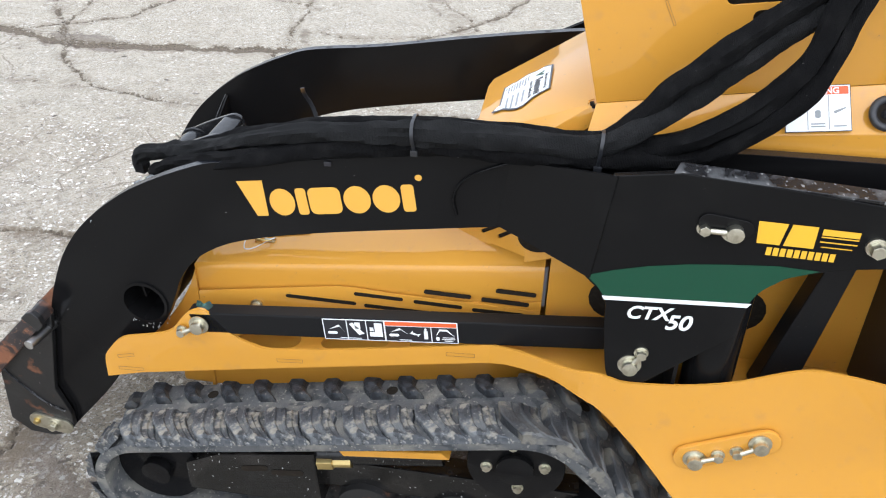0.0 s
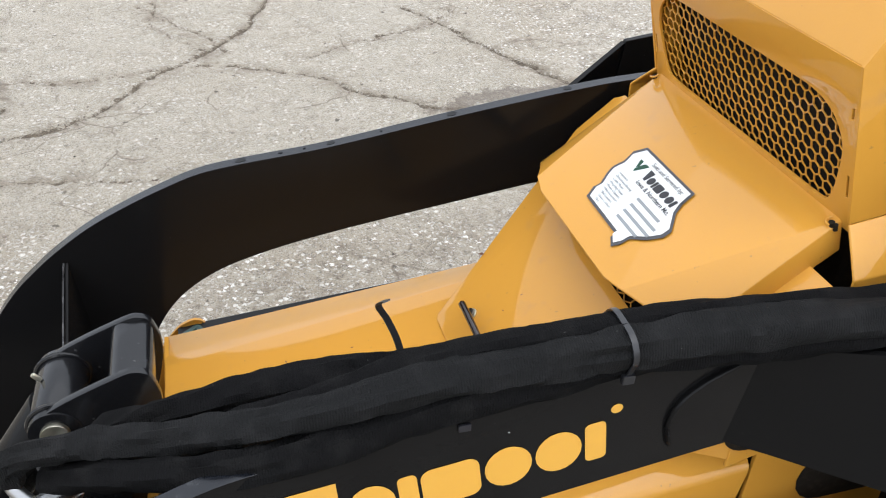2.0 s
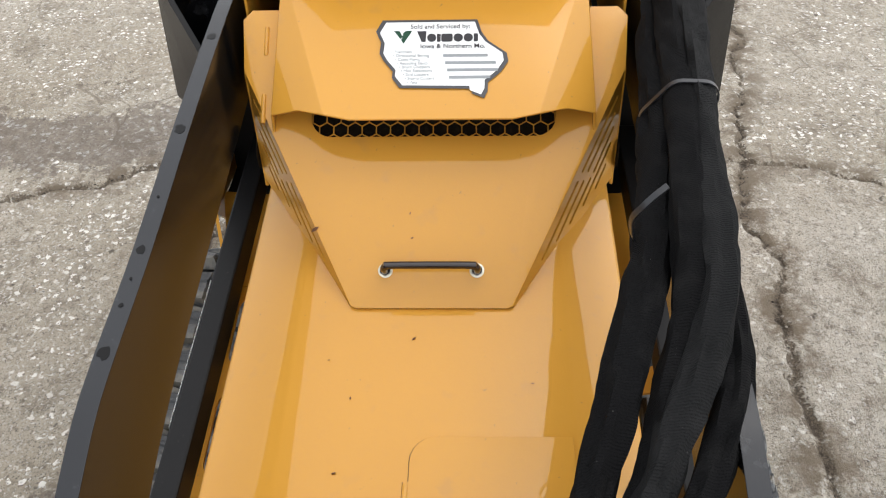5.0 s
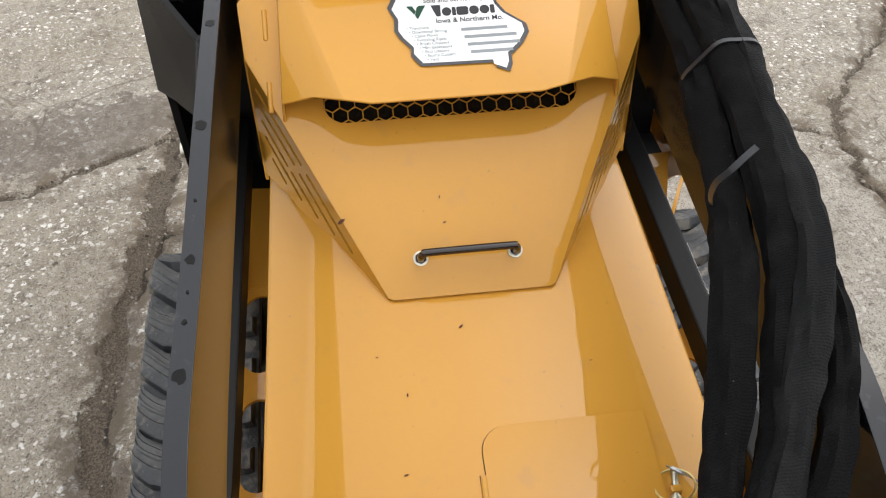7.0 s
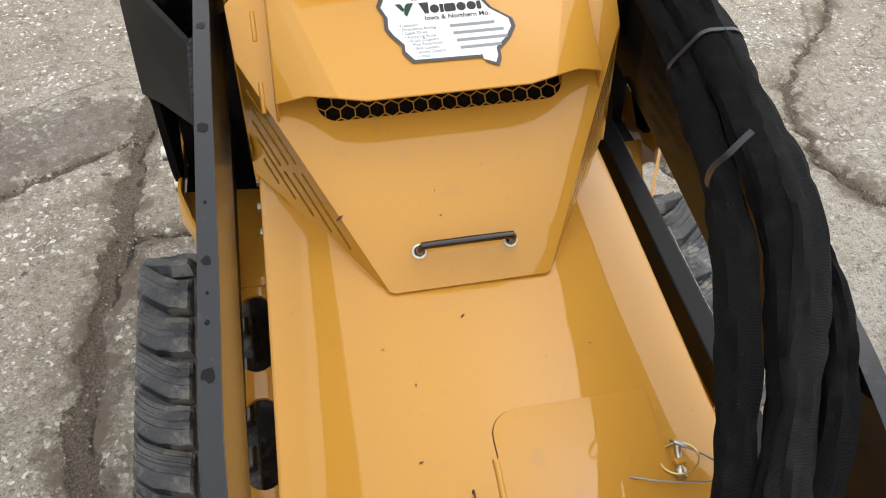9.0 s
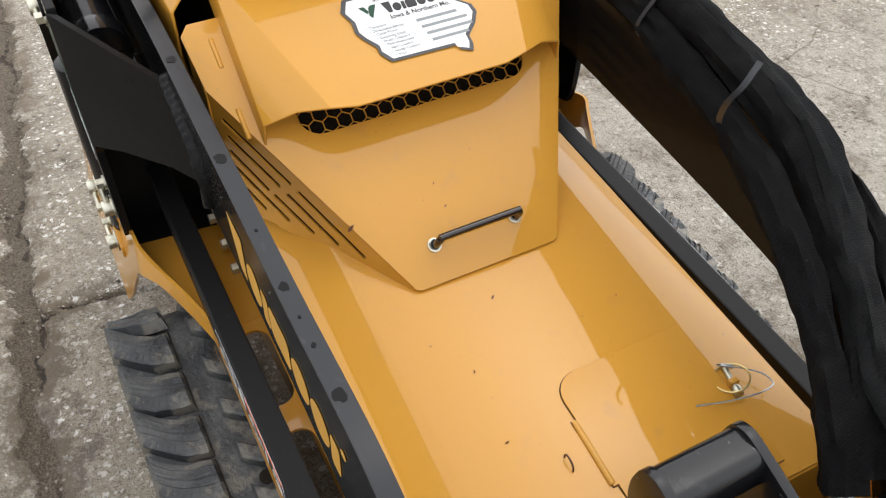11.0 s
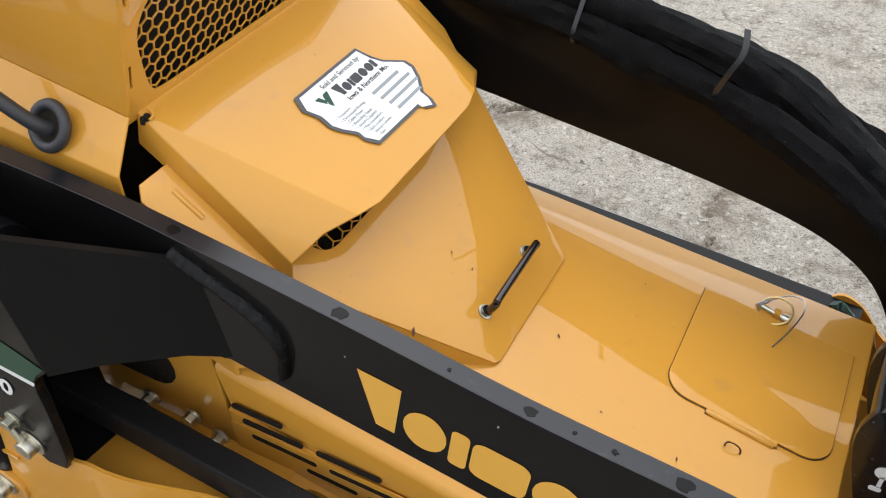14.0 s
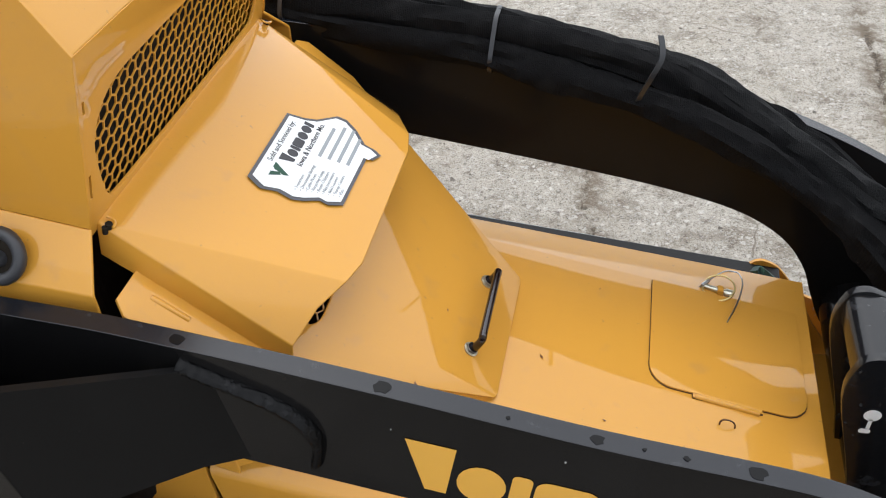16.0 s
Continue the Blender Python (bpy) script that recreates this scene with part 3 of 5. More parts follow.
def arm_z(x):
    """The height of the lift arm's top edge."""
    for (x0, z0), (x1, z1) in zip(ARM_TOP, ARM_TOP[1:]):
        if x0 <= x <= x1:
            return z0 + (z1 - z0) * (x - x0) / (x1 - x0)
    return ARM_TOP[-1][1]


def pan_z(x):
    return 0.553 + 0.197 * (x + 0.431)


def rim_z(x):
    return 0.505 + 0.139 * (x + 0.63)


def hood_z(x):
    return 0.591 + 0.79 * (x + 0.259)


def scoop_z(x):
    return 0.793 + 0.54 * (x + 0.098)


def ledge_z(x):
    return 0.445 + 0.14 * min(0.0, x + 0.06)


def pin_with_keeper(parent, pin, keeper, y, s):
    """A zinc pin head held by a small bolt and strap."""
    part("pin", join(rod((pin[0], y, pin[1]), (pin[0], y + s * 0.017, pin[1]), 0.0125, 24), rod((pin[0], y, pin[1]), (pin[0], y + s * 0.003, pin[1]), 0.019, 24, 0.0008)), ZINC, parent, "zinc-plated pin head", True)
    part("strap", rod((pin[0], y + s * 0.009, pin[1]), (keeper[0], y + s * 0.009, keeper[1]), 0.0045, 10, 0), ZINC, parent, smooth=True)
    hex_bolt("bolt_head", (keeper[0], y, keeper[1]), (0, s, 0), 0.0085, 0.014, ZINC, parent)


def brand_shapes(m, width, height, mat, parent, lift):
    """The maker's mark as plain solid shapes of its size and colour."""
    w, h = width, height
    shapes = [[(0.0, 1.18 * h), (0.15 * w, 1.18 * h), (0.14 * w, 0), (0.075 * w, 0)],
              ellipse(0.238 * w, 0.44 * h, 0.073 * w, 0.45 * h),
              rounded(0.322 * w, 0, 0.382 * w, 0.88 * h, 0.1 * h),
              rounded(0.392 * w, 0, 0.575 * w, 0.88 * h, 0.2 * h),
              ellipse(0.665 * w, 0.44 * h, 0.076 * w, 0.45 * h),
              ellipse(0.828 * w, 0.44 * h, 0.076 * w, 0.45 * h),
              rounded(0.915 * w, 0, 0.985 * w, 0.88 * h, 0.1 * h),
              ellipse(1.02 * w, 1.08 * h, 0.02 * w, 0.1 * h, 14)]
    for pts in shapes:
        print_on("mark", m, [pts], mat, parent, lift)


def safety_strip(s, parent):
    """The pictogram strip on the link bar's outer face."""
    if s < 0:
        m = face((-0.356, s * 0.3255, 0.4375), (0.246, 0, 0.026), (0, 0, 1))
    else:
        m = face((-0.110, s * 0.3255, 0.4635), (-0.246, 0, -0.026), (0, 0, 1))
    w, h = 0.247, 0.046
    print_on("safety_label", m, [rounded(0, 0, w, h, 0.002)], WHITE, parent, 0.0002, "black and white pictogram strip with an orange band")
    print_each("panel", m, [bar(0.002, 0.002, 0.044, h - 0.002), bar(0.046, 0.002, 0.080, h - 0.002), bar(0.082, 0.002, 0.113, h - 0.002), bar(0.116, 0.002, 0.198, h - 0.012), bar(0.2, 0.002, w - 0.002, h - 0.012)], INK, parent, 0.0006)
    print_on("band", m, [bar(0.116, h - 0.0105, w - 0.002, h - 0.002)], ORANGE, parent, 0.0006)
    white = [rounded(0.008, 0.013, 0.026, 0.019, 0.0029), [(0.012, 0.024), (0.03, 0.034), (0.04, 0.018), (0.032, 0.03)], [(0.05, 0.036), (0.056, 0.04), (0.076, 0.016), (0.066, 0.012)], bar(0.06, 0.026, 0.07, 0.04),
             bar(0.086, 0.01, 0.11, 0.02), bar(0.096, 0.02, 0.11, 0.04), bar(0.087, 0.022, 0.094, 0.03)]
    more = [rounded(0.122, 0.012, 0.14, 0.018, 0.0029), [(0.126, 0.022), (0.142, 0.031), (0.156, 0.018), (0.144, 0.027)],
             [(0.16, 0.02), (0.166, 0.026), (0.166, 0.022), (0.174, 0.018), (0.18, 0.02), (0.174, 0.012), (0.174, 0.016), (0.166, 0.017)], ellipse(0.189, 0.0295, 0.0025, 0.003, 10), bar(0.1855, 0.008, 0.1925, 0.026),
             [(0.206, 0.014), (0.214, 0.031), (0.228, 0.031), (0.24, 0.016), (0.227, 0.027), (0.215, 0.027)], rounded(0.207, 0.006, 0.213, 0.014, 0.002), bar(0.22, 0.012, 0.24, 0.0135), bar(0.217, 0.0085, 0.241, 0.01), bar(0.222, 0.005, 0.237, 0.0065), bar(0.03, 0.004, 0.07, 0.0055), bar(0.14, 0.004, 0.162, 0.0055)]
    print_each("pictogram", m, white + more, WHITE, parent, 0.001)


def bent_plate(outline, s, W):
    """The side plate: flat along the rail, bent outwards over the sprocket and flat again behind."""
    bm = bmesh.new()
    vs = [bm.verts.new((x, 0, z)) for x, z in outline]
    bmesh.ops.triangle_fill(bm, use_beauty=True, edges=[bm.edges.new((vs[i], vs[(i + 1) % len(vs)])) for i in range(len(vs))])
    for z in (0.36, 0.40):
        bmesh.ops.bisect_plane(bm, geom=bm.verts[:] + bm.edges[:] + bm.faces[:], plane_co=(0, 0, z), plane_no=(0, 0, 1), dist=0.0001)
    for x in (-0.062, -0.050, 0.02, 0.10, 0.125):
        bmesh.ops.bisect_plane(bm, geom=bm.verts[:] + bm.edges[:] + bm.faces[:], plane_co=(x, 0, 0), plane_no=(1, 0, 0), dist=0.0001)
    for v in bm.verts:
        f = min(1.0, max(0.0, (v.co.x + 0.056) / 0.168))
        v.co.y = s * (0.325 + (0.087 if s < 0 else 0.049) * f + (0.05 * f * max(0.0, 0.40 - v.co.z) + 0.16 * f * max(0.0, 0.36 - v.co.z) if s < 0 else 0.11 * f * max(0.0, 0.56 - v.co.z)))
    bmesh.ops.recalc_face_normals(bm, faces=bm.faces)
    bmesh.ops.solidify(bm, geom=bm.faces[:], thickness=0.005)
    return bm


def side(s):
    """Arm, tower, link bar and frame plate of one side; s is -1 or 1."""
    W = 0.406 if s < 0 else 0.384
    arm = part("lift_arm", prism(smooth2(ARM_TOP) + smooth2(ARM_LOW), s * 0.270, s * 0.290, holes=[ellipse(-0.720, 0.443, 0.041, 0.041, 28)], bevel=0.0008), BLACK, loader, "glossy black steel lift arm plate", 14)
    # Edge faces get the black copy that carries the sky's sheen.
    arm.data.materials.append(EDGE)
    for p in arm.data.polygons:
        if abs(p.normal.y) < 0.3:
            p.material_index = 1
    gus = part("gusset", sheet([(-0.052, s * 0.2755, 0.812), (-0.068, s * 0.2755, 0.694), (-0.02, s * (0.2755 + 0.29 * (W - 0.2775)), 0.694 + 0.010 * (s > 0)), (0.05, s * (0.2755 + 0.71 * (W - 0.2775)), 0.692 + 0.008 * (s > 0)), (0.098, s * (W - 0.002), 0.690), (0.118, s * (W - 0.002), 0.866)], [(0, 1, 2, 3, 4, 5)], 0.008), TOWER, loader, "flared black gusset")
    bead = 0.0105 if s > 0 else 0.0055
    part("weld_bead", tube([(x, s * 0.2905, z) for x, z in ((-0.022, 0.824), (-0.045, 0.813), (-0.075, 0.800), (-0.104, 0.785), (-0.126, 0.764), (-0.134, 0.738), (-0.128, 0.708))], lambda p: bead * (1 + 0.045 * math.sin(900 * (p.x - 0.5 * p.z))), 14, 30, 0.14, 3, 0.5), WELD if s > 0 else BLACK, gus, "rippled weld bead", True)
    tower = smooth2([(0.088, 0.694), (0.121, 0.658), (0.128, 0.60), (0.14, 0.52), (0.152, 0.488)], 4) + [(0.185, 0.481), (0.221, 0.515), (0.326, 0.615)] + smooth2([(0.334, 0.672), (0.342, 0.694), (0.355, 0.710), (0.378, 0.729), (0.424, 0.746), (0.501, 0.762), (0.75, 0.79)], 4) + [(0.75, 0.855), (0.477, 0.863), (0.348, 0.875), (0.2, 0.884), (0.108, 0.870)]
    tow = part("tower_plate", prism(tower, s * (W - 0.012), s * W), TOWER, loader, "black tower plate with green decal")
    tow.location = (0, 0, -0.005) if s < 0 else (0.008, 0.004, 0)
    part("tower_cap", sheet([(0.19, s * (W - 0.001), 0.884), (0.75, s * (W - 0.001), 0.856), (0.75, s * (W - 0.026), 0.861), (0.20, s * (W - 0.026), 0.890)], [(0, 1, 2, 3)], 0.006, 0.001), SCUFFED, tow, "scuffed black cap strip")
    part("tower_floor", sheet([(-0.03, s * 0.292, 0.70), (0.09, s * (W - 0.012), 0.70), (0.75, s * (W - 0.012), 0.79), (0.75, s * 0.292, 0.79)], [(0, 1, 2, 3)], 0.006), BLACK, tow)
    # Added black sheet that gives the deep, shaded pit its darkness.
    part("pit_shade_wall", sheet([(0.25, s * 0.245, 0.42), (0.25, s * (W - 0.012), 0.42), (0.25, s * (W - 0.012), 0.72), (0.25, s * 0.245, 0.72)], [(0, 1, 2, 3)], 0.006), MATT, tow)
    part("well_floor", sheet([(0.256, s * 0.243, 0.44), (0.75, s * 0.243, 0.44), (0.75, s * (W + 0.002), 0.44), (0.256, s * (W + 0.002), 0.44)], [(0, 1, 2, 3)], 0.006), YELLOW, tow)
    # Black sheet laid over the ledge's end where the pit is in shade.
    part("pit_shade_floor", sheet([(0.115, s * 0.245, 0.4435), (0.256, s * 0.245, 0.4435), (0.256, s * (W - 0.008), 0.4435), (0.168, s * (W - 0.008), 0.4435)], [(0, 1, 2, 3)], 0.004), MATT, tow)
    part("inner_tube", rod((0.312, s * 0.355, 0.40), (0.312, s * 0.355, 0.70), 0.042, 28), BLACK, tow, smooth=True)
    # Added black wall that keeps light from the rear out of this bay.
    part("closing_panel", sheet([(0.58, s * 0.243, 0.44), (0.58, s * (W - 0.014), 0.44), (0.58, s * (W - 0.014), 0.78), (0.58, s * 0.243, 0.78)], [(0, 1, 2, 3)], 0.006), MATT, tow)
    part("lift_cylinder", join(rod((0.17, s * 0.338, 0.772), (0.74, s * 0.338, 0.842), 0.034, 28, 0.003), rod((0.17, s * 0.338, 0.772), (0.205, s * 0.338, 0.7763), 0.040, 28, 0.003)), GLOSS, loader, "glossy black lift cylinder", True)
    part("rear_link", prism([(0.461, 0.735), (0.503, 0.745), (0.458, 0.445), (0.393, 0.445)], s * 0.29, s * 0.335, bevel=0.003), MATT, loader)
    # No hole is cut, a flush dark plate paints the opening's shade.
    part("side_opening", prism(slot(0.15, 0.54, 0.37, 0.545, 0.085), s * 0.2425, s * 0.2433, bevel=0), DARK, loader, "flush dark plate for the oval opening in the yellow side")
    # green decal with white line and model letters
    if s < 0:
        m = face((0, s * (W + 0.0005), 0), (1, 0, 0), (0, 0, 1))
        f = lambda x, z: (x, z)
    else:
        m = face((0, s * (W + 0.0005), 0), (-1, 0, 0), (0, 0, 1))
        f = lambda x, z: (-x, z)
    green = [f(x, z) for x, z in ((0.089, 0.698), (0.107, 0.681), (0.120, 0.663), (0.334, 0.679), (0.342, 0.697), (0.352, 0.709), (0.376, 0.730), (0.42, 0.748), (0.36, 0.750), (0.294, 0.744), (0.235, 0.737), (0.177, 0.726), (0.13, 0.713))]
    print_on("decal", m, [green], GREEN, tow, 0.0002, "green decal with a white line")
    print_on("stripe", m, [[f(0.121, 0.657), f(0.333, 0.671), f(0.338, 0.679), f(0.117, 0.664)]], WHITE, tow, 0.0008)
    tx = 0.157 if s < 0 else -0.275
    lettering("CTX", 0.0335, m @ pose(tx, 0.6275, 0.001, 0, 0, 3 if s < 0 else -3), WHITE, tow, 0.25, 0.0009, 0.98)
    lettering("50", 0.0385, m @ pose(tx + 0.062, 0.614, 0.001, 0, 0, 4 if s < 0 else -4), WHITE, tow, 0.25, 0.0010, 1.0)
    # dealer decal as plain shapes on the near tower
    if s < 0:
        a = face((0.318, s * (W + 0.0005), 0.786), (1, 0, -0.01), (0, 0, 1))
        print_on("dealer_decal", a, [[(0.004, 0), (0.036, 0), (0.041, 0.036), (0.0, 0.036)], [(0.041, 0), (0.083, 0), (0.082, 0.036), (0.047, 0.036)]], YELLOW_INK, tow, 0.0002, "plain yellow blocks and bars")
        print_each("bar", a, [bar(0.089, 0.024, 0.14, 0.034), bar(0.089, 0.02, 0.14, 0.022), bar(0.089, 0.012, 0.14, 0.014), bar(0.092, 0.004, 0.135, 0.0055)] + [bar(0.02 + 0.0098 * k, -0.0185, 0.0275 + 0.0098 * k, -0.005) for k in range(10)], YELLOW_INK, tow, 0.0003)
        hex_bolt("cap_bolt", (0.483, s * W, 0.799), (0, s, 0), 0.011, 0.02, ZINC, tow)
    link = part("link_bar", prism([(-0.62, 0.458), (0.235, 0.5457), (0.24, 0.4975), (-0.60, 0.414)], s * 0.293, s * 0.325, bevel=0.003), MATT, loader, "black rectangular link bar")
    part("thread_mark", tube([(-0.612, s * 0.293, 0.455), (-0.602, s * 0.300, 0.459), (-0.590, s * 0.310, 0.460), (-0.582, s * 0.298, 0.461)], 0.0075, 8, 6, 1.2, 5), MARK, link, "dried green sealant")
    safety_strip(s, link)
    # maker's mark on the arm
    if s < 0:
        mm = face((-0.498, s * 0.2905, 0.660), (0.307, 0, 0.046), (0, 0, 1))
    else:
        mm = face((-0.203, s * 0.2905, 0.693), (-0.300, 0, -0.045), (0, 0, 1))
    brand_shapes(mm, 0.311 if s < 0 else 0.30, 0.058, AMBER_INK, arm, 0.0002)
    for x, z, r in ((x_, arm_z(x_), r_) for x_, r_ in ((-0.196, 0.011), (-0.372, 0.0085), (-0.443, 0.0035), (-0.498, 0.0105), (-0.02, 0.010), (-0.30, 0.003), (-0.41, 0.0022))):
        blot = [(x + r * k * math.cos(a), s * 0.281 + 0.8 * r * k * math.sin(a)) for a, k in ((q * 0.524, 0.55 + 0.9 * abs(noise.noise((x * 40, q * 0.9, s)))) for q in range(12))]
        blot = [(px, max(min(py, 0.2885), 0.2715) if s > 0 else min(max(py, -0.2885), -0.2715)) for px, py in blot]
        slope_ = face((x, 0, z), (1, 0, (arm_z(x + 0.01) - arm_z(x - 0.01)) / 0.02), (0, 1, 0))
        part("weld_spot", plate(slope_, [((px - x) * 1.013, py) for px, py in blot], t=0.0006, lift=-0.0002), BLACK, arm)
    chips = random.Random(31 + s)
    flakes = []
    for k in range(26):
        a = radians(chips.uniform(225, 330))
        r = chips.uniform(0.046, 0.062) if k < 18 else 0.0
        x, z = (-0.720 + r * math.cos(a), 0.443 + r * math.sin(a)) if r else (chips.uniform(-0.9, 0.0), 0.0)
        if not r:
            z = arm_z(x) - chips.uniform(0.004, 0.10)
        u, v = chips.uniform(0.0006, 0.0016), chips.uniform(0.0012, 0.0048) if r else chips.uniform(0.0006, 0.0016)
        flakes.append([(x + u * math.cos(q) * chips.uniform(0.6, 1.2), z + v * math.sin(q) * chips.uniform(0.6, 1.2)) for q in (0.3, 1.3, 2.6, 3.6, 4.6, 5.6)])
    tagged(print_on("paint_chips", face((0, s * 0.2902, 0), (1, 0, 0), (0, 0, 1)), flakes, PRIMER, arm, 0.0 if s < 0 else -0.0006, "pale chips in the black paint"), kind="stuff")
    # side plate
    front = smooth2([(-0.809, 0.274), (-0.806, 0.32), (-0.795, 0.343), (-0.76, 0.379), (-0.70, 0.395), (-0.658, 0.412), (-0.630, 0.446), (-0.611, 0.464), (-0.583, 0.468), (-0.545, 0.426), (-0.504, 0.403), (-0.438, 0.397), (-0.224, 0.435), (-0.056, 0.468)], 4)
    rear = smooth2([(-0.002, 0.484), (0.075, 0.493), (0.118, 0.506), (0.15, 0.500), (0.179, 0.494), (0.259, 0.501), (0.343, 0.521), (0.436, 0.560), (0.50, 0.562), (0.62, 0.54), (0.75, 0.50)], 4)
    under = [(0.75, 0.155), (0.43, 0.155)] + smooth2([(0.400, 0.158), (0.2945, 0.260), (0.2415, 0.320), (0.185, 0.382), (0.131, 0.436), (0.081, 0.454), (0.042, 0.457), (-0.018, 0.444), (-0.054, 0.428)], 4) + [(-0.442, 0.353), (-0.734, 0.295)]
    rail = fp = part("side_frame", bent_plate(front + rear + under, s, W), YELLOW, loader, "bent yellow side frame plate", 20)
    for x0, z0, x1, z1 in ((-0.451, 0.371, -0.40, 0.376), (-0.132, 0.436, -0.08, 0.440), (-0.778, 0.301, -0.726, 0.304), (-0.774, 0.330, -0.738, 0.340)):
        q = face((x0, s * 0.3304, z0), (1, 0, (z1 - z0) / (x1 - x0)), (0, 0, 1))
        w = x1 - x0
        for k, r in enumerate((bar(0, 0, w, 0.0008), bar(0, 0.0072, w, 0.008), bar(0, 0, 0.0008, 0.008), bar(w - 0.0008, 0, w, 0.008))):
            part("stamped_line", plate(q, r, t=0.0002, lift=0.0), STAMP, rail)
    up_, out_ = (0.0, 0.4235) if s < 0 else (0.015, 0.400)
    part("boss", prism(slot(0.300, 0.356 + up_, 0.415, 0.412 + up_, 0.05), s * (out_ - 0.0085), s * out_, bevel=0.003), YELLOW, fp)
    for p, k in (((0.309, 0.358 + up_), (0.345, 0.374 + up_)), ((0.406, 0.410 + up_), (0.373, 0.387 + up_))):
        pin_with_keeper(fp, p, k, s * out_, s)
    pin_with_keeper(rail, (-0.596, 0.438), (-0.630, 0.420), s * 0.330, s)
    pin_with_keeper(tow, (0.177, 0.535) if s < 0 else (0.194, 0.516), (0.192, 0.562) if s < 0 else (0.207, 0.553), s * W, s)
    pin_with_keeper(tow, (0.288, 0.802), (0.246, 0.802), s * W, s)
    part("thread_cap", prism(slot(0.25, 0.812, 0.30, 0.806, 0.03), s * W, s * (W + 0.004), bevel=0.001), BLACK, tow)
    # ledge with oval holes, between deck wall and rail
    lm = face((-0.34, s * 0.2845, ledge_z(-0.34)), (1, 0, 0.14), (0, 1, 0))
    gaps = [list(reversed(slot((x0 + 0.362) * 1.01, -0.006, (x1 + 0.318) * 1.01, -0.006, 0.044))) for x0, x1 in ((-0.205, -0.075), (-0.375, -0.245), (-0.55, -0.415))]
    ledge = part("ledge", plate(lm, bar(-0.283, -0.0375, 0.283, 0.0375), holes=gaps, t=0.005, lift=-0.005), YELLOW, loader, "yellow ledge with oval openings")
    part("ledge_front", sheet([(-0.80, s * 0.247, 0.28), (-0.62, s * 0.247, ledge_z(-0.62) - 0.003), (-0.62, s * 0.322, ledge_z(-0.62) - 0.003), (-0.80, s * 0.322, 0.28)], [(0, 1, 2, 3)], 0.004), YELLOW, loader)
    part("ledge_rear", sheet([(-0.06, s * 0.247, 0.443), (0.17, s * 0.247, 0.443), (0.185, s * (W + 0.002), 0.443), (-0.06, s * 0.322, 0.443)], [(0, 1, 2, 3)], 0.004), YELLOW, loader)
    for x, z in ((0.159, 0.47), (0.091, 0.470), (0.051, 0.452), (-0.512, 0.438)):
        hex_bolt("bolt", (x, s * 0.25, z), (0, s, 0), 0.009, 0.014, ZINC, ledge)


PRIMER = material("bare_primer", (0.42, 0.42, 0.40), 0.6)
STAMP = material("scored_line", (0.24, 0.12, 0.03), 0.6)
for s in (-1, 1):
    side(s)


# ---- deck and body ----
def deck():
    dv, n = [], 0
    stations = (-0.632, -0.5, -0.35, -0.2, -0.05, 0.026)
    for x in stations:
        p, r = pan_z(x), rim_z(x)
        row = []
        for sd, out, lift in ((-1, 0.2475 + 0.013 * min(0.0, x + 0.1), 0.009 * min(1.0, max(0.0, -x / 0.6)) - 0.004), (1, 0.2485 - 0.013 * min(0.0, x + 0.1), 0.002 - 0.009 * min(1.0, max(0.0, -x / 0.6)))):
            ring_ = ((out - 0.0075, r - 0.09), (out, r + lift - 0.012), (out - 0.0015, r + lift - 0.004), (out - 0.0065, r + lift + 0.001), (0.168, p - 0.002), (0.162, p))
            row += [(x, sd * y, z) for y, z in (ring_ if sd < 0 else reversed(ring_))]
        n = len(row)
        dv += row
    faces = [(k * n + i, k * n + i + 1, (k + 1) * n + i + 1, (k + 1) * n + i) for k in range(len(stations) - 1) for i in range(n - 1)]
    return part("front_deck", sheet(dv, faces, 0.004), YELLOW, loader, "yellow painted sheet-metal deck", True)


dk = deck()
for s in (-1, 1):
    wall = prism([(-0.632, 0.385), (-0.80, 0.29), (-0.808, 0.322), (-0.75, 0.350), (-0.697, 0.380), (-0.665, 0.425), (-0.643, 0.467), (-0.630, rim_z(-0.630) - 0.004), (-0.630, rim_z(-0.63) - 0.08), (0.026, rim_z(0.026) - 0.08), (0.026, 0.40)], s * 0.2425, s * 0.2475,
                 bevel=0.0)
    w = part("deck_wall", wall, YELLOW, dk)
    panel_ = [(-0.628, 0.40), (-0.628, 0.455), (-0.56, 0.466), (-0.50, 0.4765), (-0.345, 0.5035), (-0.30, 0.503), (-0.25, 0.500), (0.026, 0.497), (0.026, 0.40)]
    part("wall_panel", prism(panel_, s * 0.2472, s * 0.2497, bevel=0.0011), YELLOW, w, smooth=True)
    for x0, z0, x1, z1 in ((-0.449, 0.4676, -0.320, 0.4676), (-0.316, 0.4903, -0.231, 0.4893), (-0.297, 0.466, -0.170, 0.4655), (-0.203, 0.488, -0.120, 0.487), (-0.184, 0.5127, -0.105, 0.5117), (-0.094, 0.485, -0.008, 0.4854), (-0.078, 0.510, 0.001, 0.509), (-0.053, 0.5324, 0.012, 0.532), (-0.148, 0.4642, -0.085, 0.4652)):
        # Slots are thin dark plates on the wall, shade painted without depth.
        part("vent_slot", prism(slot(x0, z0, x1, z1, 0.008), s * 0.2478, s * 0.2503, bevel=0), DARK, w)
    part("rear_wall", prism([(0.035, 0.40), (0.035, 0.70), (0.75, 0.80), (0.75, 0.40)], s * 0.236, s * 0.242), YELLOW, dk)
part("front_wall", prism([(-0.634, 0.20), (-0.634, 0.508), (-0.628, 0.508), (-0.628, 0.20)], -0.238, 0.238, bevel=0), YELLOW, dk)
